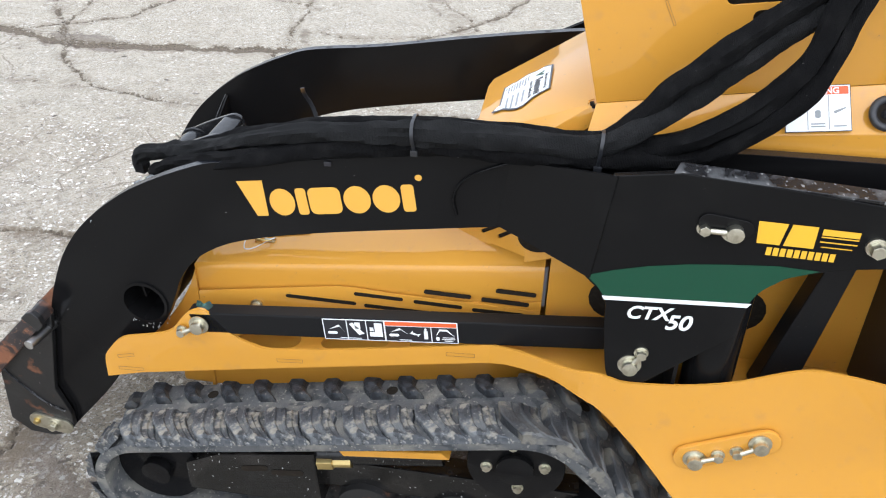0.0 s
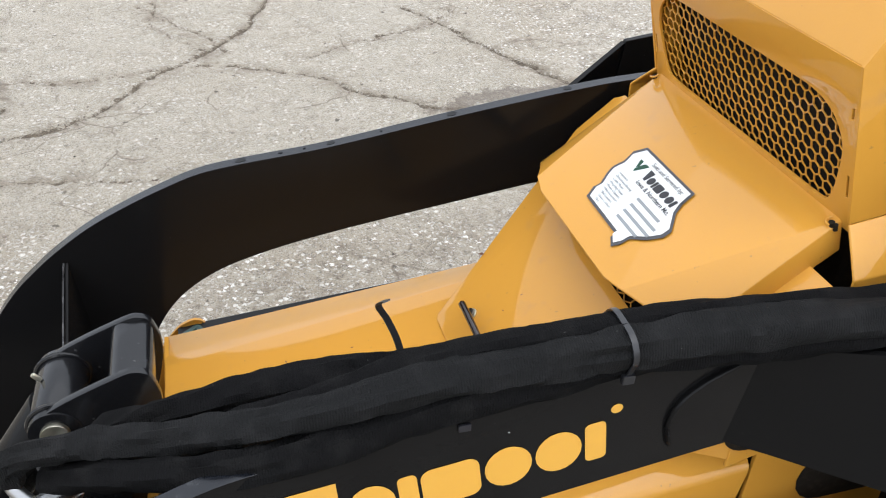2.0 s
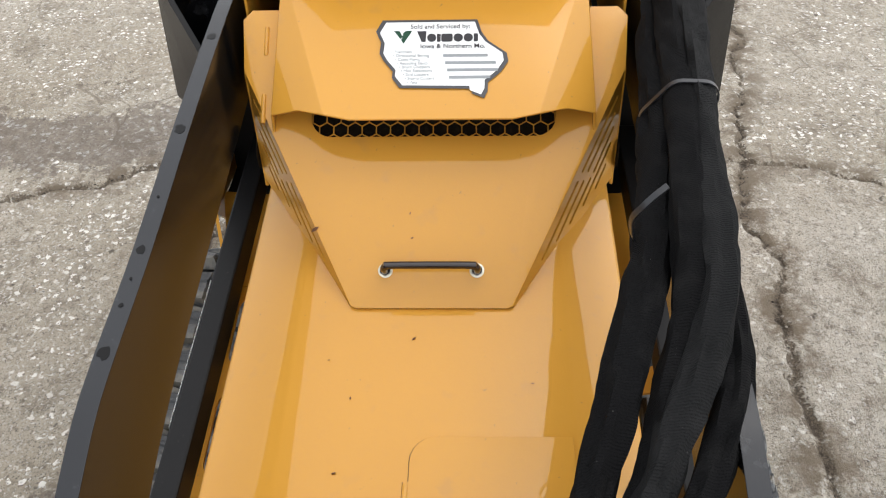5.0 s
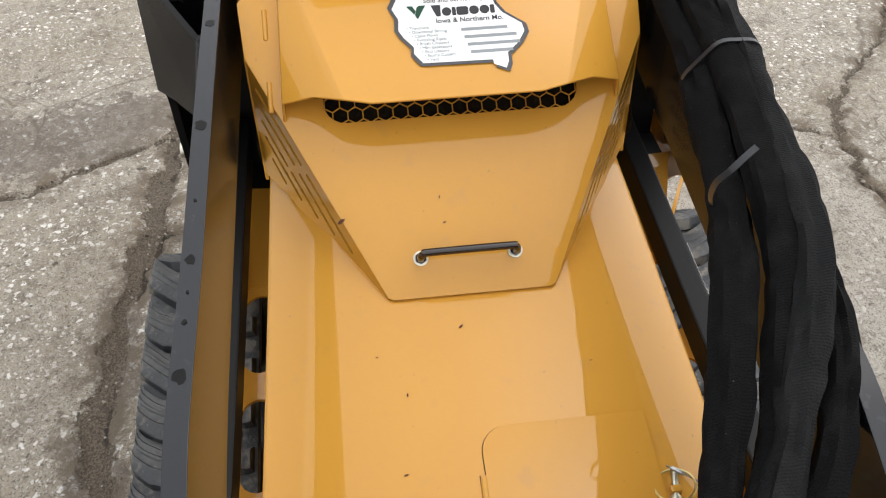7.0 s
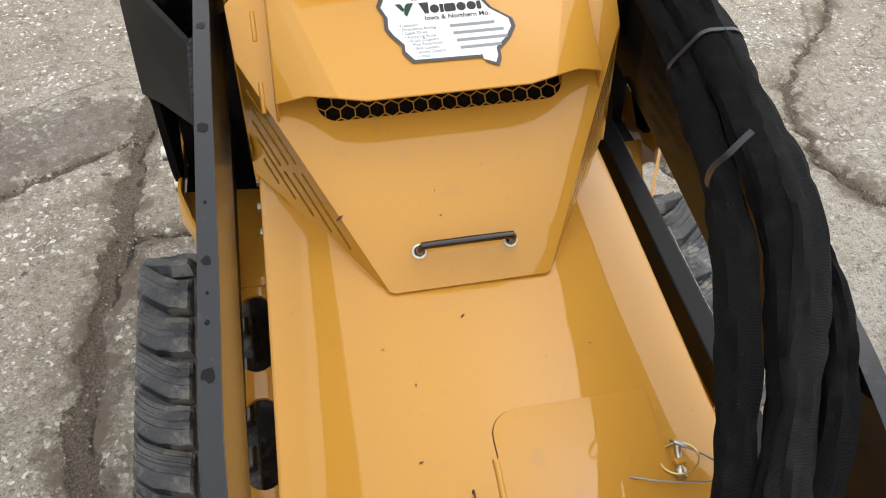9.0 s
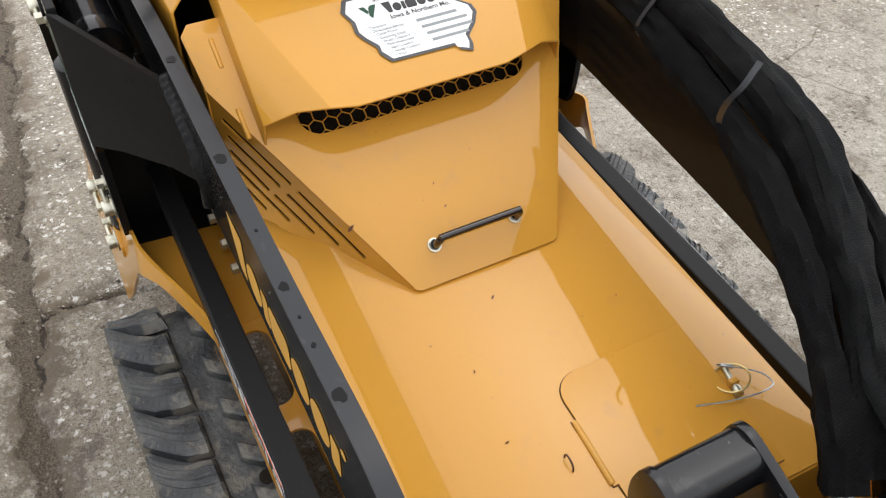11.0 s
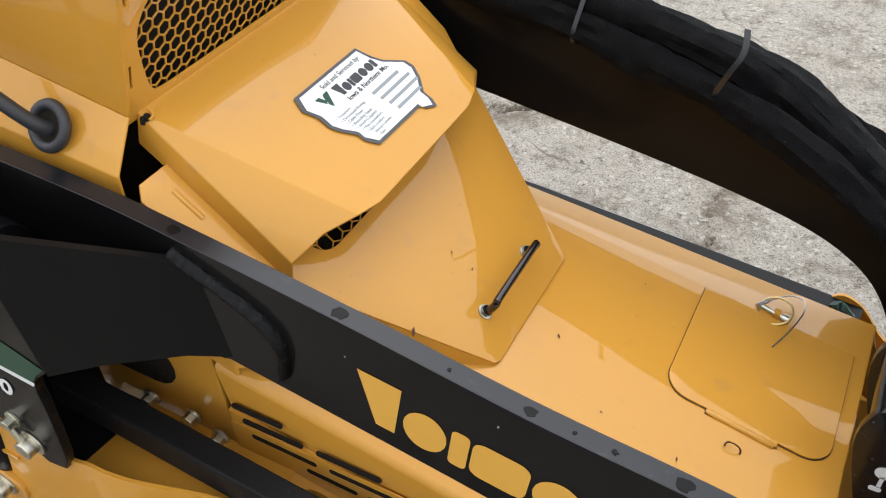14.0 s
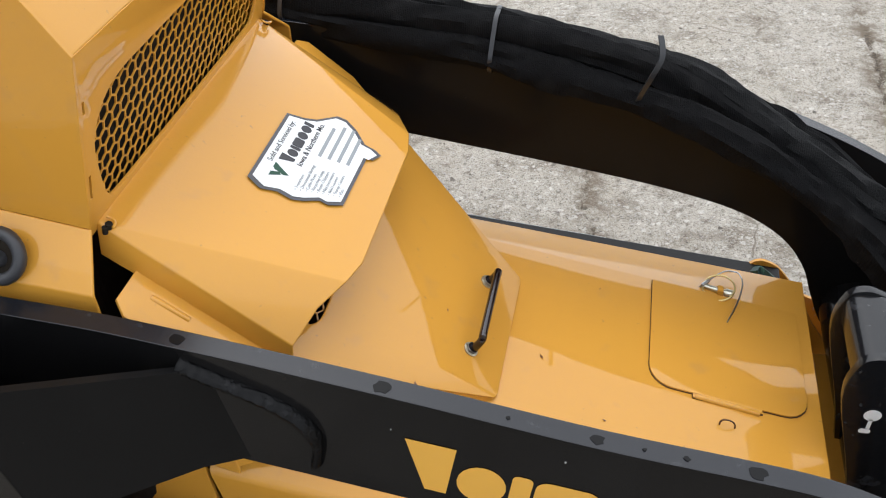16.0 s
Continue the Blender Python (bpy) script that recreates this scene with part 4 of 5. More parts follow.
part("chassis", block((0.01, 0, 0.29), (1.42, 0.46, 0.18), 0.006), YELLOW, loader)
# Added solid block, as dark as the shaded bay behind the grilles.
part("engine_bay_filler", block((0.30, 0, 0.68), (0.36, 0.38, 0.44), 0.01), DARK, loader, "solid dark block filling the shaded engine bay")
part("rear_body", block((0.66, 0, 0.68), (0.2, 0.44, 0.5), 0.01), YELLOW, loader)
part("closing_panel", sheet([(0.752, -0.40, 0.18), (0.752, 0.40, 0.18), (0.752, 0.40, 0.86), (0.752, 0.26, 0.93), (0.752, 0.213, 1.005), (0.752, 0.213, 1.235), (0.752, -0.213, 1.235), (0.752, -0.213, 1.005), (0.752, -0.26, 0.93), (0.752, -0.40, 0.86)], [(0, 1, 2, 3, 4, 5, 6, 7, 8, 9)], 0.008), BLACK, loader, "plain black rear panel")

# access hatch with ring pin
slope = Vector((1, 0, 0.197)).normalized()


def on_pan(x, y, lift=0.0):
    return Vector((x, y, pan_z(x) + lift))


hm = face(on_pan(-0.427, 0), (0, -1, 0), slope)
left, right, back_, front_ = -0.0185, 0.1615, 0.0, -0.192
outline = [(right, back_), (right, front_), (left + 0.035, front_)] + arc(left + 0.03, front_ + 0.03, 0.03, 270, 180, 6) + [(left, -0.136), (left - 0.006, -0.136), (left - 0.006, -0.0535), (left, -0.0535)] + arc(left + 0.03, back_ - 0.03, 0.03, 180, 90, 6)
# Slightly larger dark brown sheet under the hatch paints the seam's shade.
shadow = [(x + (0.0 if x > 0.1 else -0.0008), y + (0.0006 if y > -0.09 else -0.0009)) for x, y in outline]
part("hatch_gap", plate(hm, shadow, t=0.0006, lift=0.0005), material("shaded_seam", (0.055, 0.026, 0.008), 0.8), dk)
hatch = part("access_hatch", plate(hm, outline, t=0.0026, lift=0.0008, bevel=0.0008), YELLOW, loader, "yellow access hatch with rounded corners", True)
part("hinge", rod(on_pan(-0.482, 0.021, 0.0008), on_pan(-0.558, 0.0235, 0.0008), 0.0040, 12), YELLOW, hatch, smooth=True)
clip = Vector((-0.515, -0.172, 0.5395))
pin_a, pin_b = Vector((-0.4925, -0.178, 0.5395)), Vector((-0.5345, -0.1675, 0.5365))
along_pin = (pin_b - pin_a).normalized()
pin_ = part("ring_pin", join(rod(pin_a, pin_b, 0.0037, 14), rod(pin_b - along_pin * 0.011, pin_b, 0.0060, 14)), ZINC, loader, "zinc ring pin with wire lanyard", True)
part("ring", ring(clip + Vector((0.0, 0.001, 0.004)), (0.12, 0.22, 0.95), 0.0205, 0.0013), BRASS, pin_, smooth=True)
part("lug", block(pin_a.lerp(pin_b, 0.6) + Vector((0, 0, -0.002)), (0.008, 0.012, 0.016), 0.002), YELLOW, pin_)
part("lanyard", tube([(-0.4906, -0.1700, 0.543), (-0.504, -0.1864, 0.543), (-0.523, -0.2085, 0.540), (-0.5378, -0.2127, 0.538), (-0.5441, -0.2046, 0.540), (-0.546, -0.1812, 0.543), (-0.5376, -0.1459, 0.5415), (-0.5245, -0.113, 0.539)], 0.0010, 6, 8), STEEL, pin_, smooth=True)
part("ferrule", rod((-0.4935, -0.1735, 0.543), (-0.503, -0.1853, 0.543), 0.0026, 10), STEEL, pin_, smooth=True)
part("deck_loop", tube([on_pan(-0.5105, 0.0530, -0.002), on_pan(-0.5105, 0.0530, 0.004), on_pan(-0.5130, 0.0530, 0.009), on_pan(-0.5190, 0.0532, 0.011), on_pan(-0.5250, 0.0534, 0.009), on_pan(-0.5275, 0.0534, 0.004), on_pan(-0.5275, 0.0534, -0.002)], 0.0011, 6, 6), material("rusty_wire", (0.10, 0.05, 0.025), 0.5, metal=0.6), dk, "bent wire loop", True)

# ---- engine hood ----
hood_up = Vector((1, 0, 0.79)).normalized()
hood_m = face((-0.259, 0, 0.591), (0, -1, 0), hood_up)
K = math.sqrt(1 + 0.79 ** 2)


def hp(x, y):
    return (-y, (x + 0.259) * K)


hood_out = [hp(*p) for p in ((-0.259, 0.094), (-0.256, 0.101), (-0.012, 0.250), (0.045, 0.255), (0.056, 0.243))]
hood_out = hood_out + [(-x, y) for x, y in reversed(hood_out)]
g0, g1 = hp(-0.084, 0.158), hp(0.03, -0.158)
hood = part("engine_hood", plate(hood_m, hood_out, holes=[list(reversed(rounded(g0[0], g0[1], g1[0], g1[1], 0.026)))], t=0.004, lift=-0.004, bevel=0.001), YELLOW, loader, "sloping yellow engine hood", True)
part("lower_grille", honeycomb(face((-0.035, 0, hood_z(-0.035) - 0.006), (0, -1, 0), hood_up), 0.345, 0.17, 0.0185, 0.0013, 0.0018), YELLOW, hood, "yellow honeycomb grille")
# Added dark sheet, the depth behind the grille is shade in its colour.
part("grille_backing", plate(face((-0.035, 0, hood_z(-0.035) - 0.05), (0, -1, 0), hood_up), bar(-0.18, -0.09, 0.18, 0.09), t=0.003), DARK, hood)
d_ = Vector((0.244, 0.149, 0)).normalized()
for s in (-1, 1):
    a = Vector((-0.256, s * 0.101, 0))
    right_ = Vector((d_.x, s * d_.y, 0))
    m = face(a, right_, (0, 0, 1))
    xs = lambda u: -0.256 + u * d_.x
    pts = [(0.0, hood_z(-0.256) - 0.004), (0.02, 0.588), (0.086, 0.5955), (0.088, 0.5925), (0.123, 0.596), (0.125, 0.5995), (0.175, 0.6045), (0.177, 0.6015), (0.211, 0.605), (0.213, 0.6085), (0.286, 0.612), (0.286, hood_z(-0.012) - 0.004)]
    holes = []
    for u0, d0, u1, d1 in ((0.0765, 0.0325, 0.164, 0.0278), (0.179, 0.0266, 0.268, 0.0254), (0.116, 0.0555, 0.183, 0.0507), (0.1975, 0.0492, 0.266, 0.0473), (0.1535, 0.0772, 0.2055, 0.0752), (0.2175, 0.0755, 0.267, 0.0701), (0.192, 0.098, 0.2635, 0.0912), (0.229, 0.1182, 0.254, 0.1145)):
        holes.append(slot(u0, hood_z(xs(u0)) - d0, u1, hood_z(xs(u1)) - d1, 0.0072))
    part("hood_side", plate(m, pts, holes=holes, t=0.003, lift=(0.001 if s > 0 else -0.004)), YELLOW, hood, "side panel with louvre slots")
    # Dark sheet set close behind, so the louvre slots look shaded.
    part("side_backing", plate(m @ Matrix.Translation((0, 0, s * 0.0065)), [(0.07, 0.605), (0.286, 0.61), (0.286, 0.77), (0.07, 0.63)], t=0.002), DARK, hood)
    part("hood_shoulder", prism([(-0.012, 0.60), (-0.012, hood_z(-0.012) - 0.004), (0.05, hood_z(0.05) - 0.004), (0.05, 0.62)], s * 0.246, s * 0.251), YELLOW, hood)
    # Dark disc on the shoulder paints the shaded hole.
    part("round_opening", prism(ellipse(0.008, 0.655, 0.034, 0.030, 24), s * 0.251, s * 0.2518, bevel=0), DARK, hood)
    for x in (0.022, -0.052) if s > 0 else ():
        part("boss", rod((x - 0.016, s * 0.222, hood_z(x - 0.016) - 0.002), (x + 0.016, s * 0.222, hood_z(x + 0.016) - 0.002), 0.0036, 12, 0.002), YELLOW, hood, smooth=True)
handle = part("grab_handle", tube([(-0.222, -0.056, 0.617), (-0.2335, -0.056, 0.634), (-0.2365, -0.053, 0.640), (-0.2365, -0.046, 0.642), (-0.2365, 0.048, 0.642), (-0.2365, 0.055, 0.640), (-0.2335, 0.058, 0.634), (-0.222, 0.058, 0.617)], 0.0048, 12, 6), material("brown_black_enamel", (0.012, 0.005, 0.004), 0.2, coat=0.4), loader, "dark enamelled grab handle", True)
nrm = Vector((-0.79, 0, 1)).normalized()
for y in (-0.056, 0.058):
    c = Vector((-0.222, y, hood_z(-0.222)))
    part("washer", rod(c, c + nrm * 0.0020, 0.0092, 26, 0.0007), ZINC, handle, "zinc washer", True)
    nut = part("nut", rod(c + nrm * 0.0021, c + nrm * 0.0056, 0.0076, 6, 0.0008), FITTING, handle)
    part("collar", rod(c + nrm * 0.0056, c + nrm * 0.0061, 0.0064, 16, 0), GLOSS, nut)

# ---- air scoop ----


def scoop():
    """Centre sheet, bent corner facets and short side flanges."""
    half = [(0.082, 0.200, scoop_z(0.082)), (-0.124, 0.100, scoop_z(-0.124)), (-0.117, 0.132, scoop_z(-0.117) - 0.001), (-0.098, 0.168, 0.777), (-0.083, 0.206, 0.761), (0.086, 0.206, 0.856), (-0.079, 0.208, 0.732)]
    v = [(x, y, z) for x, y, z in half] + [(x, -y, z) for x, y, z in half]
    f = [(0, 1, 8, 7), (0, 2, 1), (0, 3, 2), (0, 4, 3), (0, 5, 6, 4), (7, 8, 9), (7, 9, 10), (7, 10, 11), (7, 11, 13, 12)]
    return sheet(v, f, 0.0035, 0.0016)


sc = part("air_scoop", scoop(), YELLOW, loader, "bent yellow sheet-metal air scoop with dealer sticker", True)
for s in (-1, 1):
    nz = scoop_z(0.0725)
    # Dark pegs paint the shade in the notch.
    notch = part("drain_notch", join(rod((0.073, s * 0.1975, nz - 0.003), (0.0715, s * 0.1975, nz + 0.0024), 0.0034, 16, 0), rod((0.0755, s * 0.2015, nz - 0.006), (0.074, s * 0.2015, nz + 0.0012), 0.0026, 16, 0)), DARK, sc)
    part("curled_lip", tube([(0.0660 + 0.0005, s * 0.2005, nz + 0.0005), (0.0664, s * 0.1955, nz + 0.0018), (0.0700, s * 0.1922, nz + 0.0036), (0.0750, s * 0.1925, nz + 0.0060)], 0.0013, 8, 5), YELLOW, notch, smooth=True)

# dealer sticker in the outline of a state
scoop_up = Vector((1, 0, 0.54)).normalized()
SW, SH = 0.1205, 0.1005
st_m = face((0.001, 0.0632, scoop_z(0.001) + 0.0022), (0, -1, 0), scoop_up)
STATE = [(0, 0), (1, 0), (1.007, 0.189), (1.047, 0.322), (1.2, 0.503), (1.19, 0.624), (1.078, 0.78), (0.916, 0.927), (0.887, 1.055), (0.831, 1.150), (0.722, 1.083), (0.731, 1.016), (0.0, 1.0), (-0.054, 0.857), (-0.029, 0.76), (-0.096, 0.607), (-0.12, 0.498), (-0.075, 0.335), (-0.10, 0.168)]


def st(a, b):
    return (a * SW + b * 0.0245, -b * SH)


def shrink(pts, cx, cy, k, l):
    return [(cx + (x - cx) * k, cy + (y - cy) * l) for x, y in pts]


state_out = [st(a, b) for a, b in STATE]
sticker = print_on("sticker", st_m, [state_out], material("dark_border", (0.05, 0.05, 0.055), 0.4), loader, 0.0002, "white state-shaped dealer sticker with dark border")
print_on("paper", st_m, [shrink(state_out, *st(0.5, 0.5), 0.935, 0.925)], WHITE, sticker, 0.0007)
lettering("Sold and Serviced by:", 0.0088, st_m @ pose(*st(0.27, 0.135), 0.0012), INK, sticker)
lettering("Iowa & Northern Mo.", 0.0092, st_m @ pose(*st(0.315, 0.43), 0.0012), INK, sticker, 0, 0.0001)
bx, by = st(0.30, 0.335)
brand_shapes(st_m @ pose(bx, by, 0.0008), 0.078, 0.0135, INK, sticker, 0.0003)
v0 = st(0.09, 0.17)
print_on("emblem", st_m, [[(v0[0], v0[1]), (v0[0] + 0.007, v0[1]), (v0[0] + 0.011, v0[1] - 0.008), (v0[0] + 0.0085, v0[1] - 0.012)], [(v0[0] + 0.012, v0[1] - 0.003), (v0[0] + 0.015, v0[1]), (v0[0] + 0.023, v0[1]), (v0[0] + 0.0125, v0[1] - 0.019), (v0[0] + 0.0095, v0[1] - 0.014)]], GREEN, sticker, 0.0011)
print_each("bar", st_m, [bar(*st(0.53, 0.56 + 0.105 * k), *st(1.0 + (0.06 if k in (1, 2) else 0.0) - (0.04 if k == 3 else 0.0), 0.56 + 0.105 * k - 0.040)) for k in range(4)], GREY_INK, sticker, 0.0011)
for k, word in enumerate(("Trenchers", "Directional Boring", "Cable Plows", "Recycling Equip.", "Brush Chippers", "Mini Excavators", "Skid Loaders", "Stump Cutters", "Vacs")):
    lettering("\u2022 " + word, 0.0056, st_m @ pose(*st(0.0 + 0.01 * k, 0.50 + 0.055 * k), 0.0012), GREY_INK, sticker)

# ---- cowl ----
fu = Vector((-0.047, 0, 0.170)).normalized()
FH = math.hypot(0.047, 0.170)
fm = face((0.080, 0, 0.893), (0, -1, 0), fu)
op_half = smooth2([(0.0, 0.1255), (0.10, 0.1255), (0.140, 0.1245), (0.166, 0.1175), (0.184, 0.1025), (0.1925, 0.080), (0.189, 0.052), (0.182, 0.024), (0.174, 0.010), (0.160, 0.0045), (0.10, 0.0035), (0.0, 0.0035)], 3)[1:-1]
op = [(-x, y) for x, y in op_half] + op_half[::-1]
panel_holes = [list(reversed(op))] + [bar(x - 0.0016, y, x + 0.0016, y + (0.026 if y < 0.1 else 0.012)) for x in (-0.2045, 0.2045) for y in (0.028, 0.118)]
cowl = part("cowl_front", plate(fm, bar(-0.212, -0.012, 0.212, FH), holes=panel_holes, t=0.004, lift=-0.004, bevel=0.0008), YELLOW, loader, "yellow cowl with honeycomb grille", True)
part("honeycomb_grille", honeycomb(fm @ Matrix.Translation((0, 0.066, -0.006)), 0.40, 0.140, 0.0150, 0.0016, 0.0015), YELLOW, cowl, "yellow honeycomb grille")
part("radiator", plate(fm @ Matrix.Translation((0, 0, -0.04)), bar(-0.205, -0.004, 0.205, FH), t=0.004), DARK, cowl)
top = [(0.033, 1.063), (0.056, 1.103), (0.10, 1.17), (0.125, 1.19), (0.75, 1.235)]
tv = [(x, y, z) for x, z in top for y in (-0.213, -0.195, 0.195, 0.213)]
tf = [(4 * k + i, 4 * k + i + 1, 4 * k + 5 + i, 4 * k + 4 + i) for k in range(len(top) - 1) for i in range(3)]
part("cowl_top", sheet(tv, tf, 0.004, 0.002), YELLOW, cowl, "", True)
for s in (-1, 1):
    side_out = [(0.0785, 0.893), (0.75, 1.005), (0.75, 1.235), (0.125, 1.19), (0.10, 1.17), (0.056, 1.103), (0.033, 1.063)]
    holes = [slot(0.181, 1.114, 0.40, 1.143, 0.02), slot(0.217, 1.092, 0.40, 1.118, 0.02), slot(0.255, 1.073, 0.40, 1.094, 0.02), slot(0.297, 1.048, 0.40, 1.063, 0.02)] if s < 0 else []
    cs = part("cowl_side", prism(side_out, s * 0.210, s * 0.214, holes=holes, bevel=0.0008), YELLOW, loader)
    if s < 0:
        # Dark sheet added for the shade inside the cowl slots.
        part("slot_backing", prism([(0.16, 1.03), (0.42, 1.03), (0.42, 1.17), (0.16, 1.15)], s * 0.19, s * 0.185, bevel=0), DARK, cs)
        part("slot_rod", rod((0.19, s * 0.2, 1.085), (0.22, s * 0.2, 1.089), 0.012, 16), STEEL, cs, smooth=True)
    skirt = [(0.0785, s * 0.214, 0.893), (0.75, s * 0.214, 1.005), (0.75, s * 0.262, 0.93), (0.067, s * 0.256, 0.853), (0.75, s * 0.262, 0.72), (0.072, s * 0.258, 0.72)]
    sk = part("cowl_skirt", sheet(skirt, [(0, 1, 2, 3), (3, 2, 4, 5)], 0.004, 0.002), YELLOW, loader, "", True)
    gx = 0.152 if s > 0 else 0.50
    gc = Vector((gx, s * 0.248, 0.883 if s > 0 else 0.93))
    gn = Vector((0, s * 0.72, 0.45)).normalized()
    part("grommet", ring(gc, gn, 0.021, 0.006, 10, 26), PLASTIC, sk, "black rubber grommet", True)
    # Dark disc in place of the grommet's shaded hole.
    part("hole", rod(gc - gn * 0.003, gc + gn * 0.001, 0.018, 20, 0), DARK, sk)
    part("cable", tube([gc - gn * 0.02, gc + gn * 0.012, gc + Vector((0.03, s * 0.03, 0.05)), gc + Vector((0.09, s * 0.05, 0.11)), gc + Vector((0.16, s * 0.03, 0.2))], 0.0075, 10, 6), PLASTIC, sk, smooth=True)
cb = part("cowl_bolt", join(rod((0.112, -0.2135, 1.119), (0.112, -0.2165, 1.119), 0.0118, 24, 0.0008), rod((0.112, -0.2165, 1.119), (0.112, -0.2245, 1.119), 0.0082, 24, 0.0012)), ZINC, cowl, "zinc socket-head bolt with washer", True)
# Dark hexagon on the head, painted shade of its recess.
part("socket", rod((0.112, -0.2225, 1.119), (0.112, -0.2247, 1.119), 0.0038, 6, 0), DARK, cb)
stamp_m = face((0.158, -0.2143, 1.062), (0.45, 0, -0.89), (0.89, 0, 0.45))
for r in (bar(0, 0, 0.041, 0.0007), bar(0, 0.0036, 0.041, 0.0043), bar(0, 0, 0.0007, 0.0043), bar(0.0403, 0, 0.041, 0.0043)):
    part("stamped_line", plate(stamp_m, r, t=0.0002, lift=0.0), STAMP, cowl)
wm = face((0.362, -0.2566, 0.8885), (1, -0.004, 0.135), (0, 0.0446, 0.054))
print_on("label_border", wm, [bar(-0.0012, -0.0012, 0.0932, 0.0712)], INK, loader, 0.0054)
warn = print_on("warning_label", wm, [bar(0, 0, 0.092, 0.070)], WHITE, loader, 0.006, "white and orange warning label")
print_on("band", wm, [bar(0.002, 0.056, 0.09, 0.068)], ORANGE, warn, 0.0066)
lettering("WARNING", 0.013, wm @ pose(0.014, 0.0575, 0.007), WHITE, warn, 0, 0.0004)
print_each("pictogram", wm, [bar(0.031, 0.002, 0.032, 0.055), bar(0.061, 0.002, 0.062, 0.055), rounded(0.042, 0.02, 0.05, 0.032, 0.003), [(0.068, 0.03), (0.086, 0.036), (0.086, 0.034), (0.07, 0.026)], bar(0.036, 0.006, 0.056, 0.008), bar(0.036, 0.01, 0.056, 0.012), bar(0.068, 0.006, 0.086, 0.008)], GREY_INK, warn, 0.0066)

# ---- hoses ----
STATIONS = {}
STATIONS["a"] = [(-0.708, -0.106, 0.624), (-0.672, -0.124, 0.669), (-0.610, -0.150, 0.713), (-0.530, -0.180, 0.753), (-0.450, -0.205, 0.782), (-0.360, -0.228, 0.797), (-0.200, -0.255, 0.825), (-0.050, -0.273, 0.839), (0.090, -0.296, 0.852)]
STATIONS["b"] = [(-0.715, -0.128, 0.640), (-0.690, -0.143, 0.668), (-0.660, -0.160, 0.690), (-0.610, -0.194, 0.716), (-0.530, -0.224, 0.756), (-0.450, -0.247, 0.796), (-0.360, -0.257, 0.827), (-0.200, -0.275, 0.852), (-0.050, -0.289, 0.859), (0.090, -0.307, 0.865)]
STATIONS["c"] = [(-0.768, -0.128, 0.644), (-0.762, -0.138, 0.672), (-0.738, -0.148, 0.690), (-0.690, -0.160, 0.702), (-0.660, -0.173, 0.711), (-0.610, -0.204, 0.733), (-0.570, -0.222, 0.752), (-0.530, -0.242, 0.771), (-0.450, -0.271, 0.806), (-0.360, -0.278, 0.827), (-0.200, -0.296, 0.851), (-0.050, -0.313, 0.863), (0.090, -0.328, 0.876)]
STATIONS["d"] = [(-0.728, -0.150, 0.650), (-0.690, -0.180, 0.679), (-0.660, -0.207, 0.701), (-0.610, -0.242, 0.727), (-0.530, -0.276, 0.757), (-0.450, -0.284, 0.779), (-0.360, -0.282, 0.802), (-0.200, -0.286, 0.830), (-0.050, -0.305, 0.841), (0.090, -0.325, 0.852)]
RISE_1 = [(0.19, -0.305, 0.952), (0.256, -0.302, 1.014), (0.32, -0.30, 1.071), (0.42, -0.30, 1.15), (0.55, -0.27, 1.22)]
RISE_2 = [(0.204, -0.312, 0.868), (0.277, -0.325, 0.914), (0.341, -0.330, 0.982), (0.367, -0.330, 1.033), (0.385, -0.32, 1.105), (0.42, -0.29, 1.2)]
hoses = {}
for k, (key, line) in enumerate(STATIONS.items()):
    rise, off = (RISE_1, 0.0125) if key in "bc" else (RISE_2, 0.0135)
    up_ = 1 if key in "ba" else -1
    line = line + [(x - 0.6 * up_ * off, y, z + up_ * off) for x, y, z in rise]
    hoses[key] = part("hose_sleeve", tube(line, lambda p, key=key: (0.0192 if key == "a" else 0.0152 + 0.0033 * min(1.0, max(0.0, (p.x + 0.55) / 0.40))) - 0.0027 * min(1.0, max(0.0, (p.x - 0.08) / 0.08)) + (0.003 if key == "a" else 0.0012) * math.exp(-((p.x + 0.668) / 0.011) ** 2), 18, 20, 0.42, 3.7 * k), RIBBED if key == "c" else FABRIC, loader, "black woven hose sleeve", True)
for key, (p, q) in {"a": ((-0.700, -0.113, 0.640), (-0.722, -0.104, 0.588)), "b": ((-0.706, -0.163, 0.655), (-0.748, -0.170, 0.628))}.items():
    p, q = Vector(p), Vector(q)
    d = (q - p).normalized()
    f = part("hose_fitting", join(rod(p, q, 0.0115, 18), rod(q, q + d * 0.012, 0.015, 6, 0.001), rod(q + d * 0.012, q + d * 0.03, 0.009, 14)), FITTING, hoses[key], "silver crimped hose fitting", True)
part("port_block", rod((-0.735, -0.168, 0.636), (-0.742, -0.169, 0.632), 0.0135, 18, 0.001), ZINC, hoses["b"])
part("port_tube", tube([(-0.735, -0.12, 0.575), (-0.75, -0.10, 0.545), (-0.79, -0.05, 0.53), (-0.81, -0.02, 0.53)], 0.009, 12, 6), STEEL, hoses["a"], smooth=True)


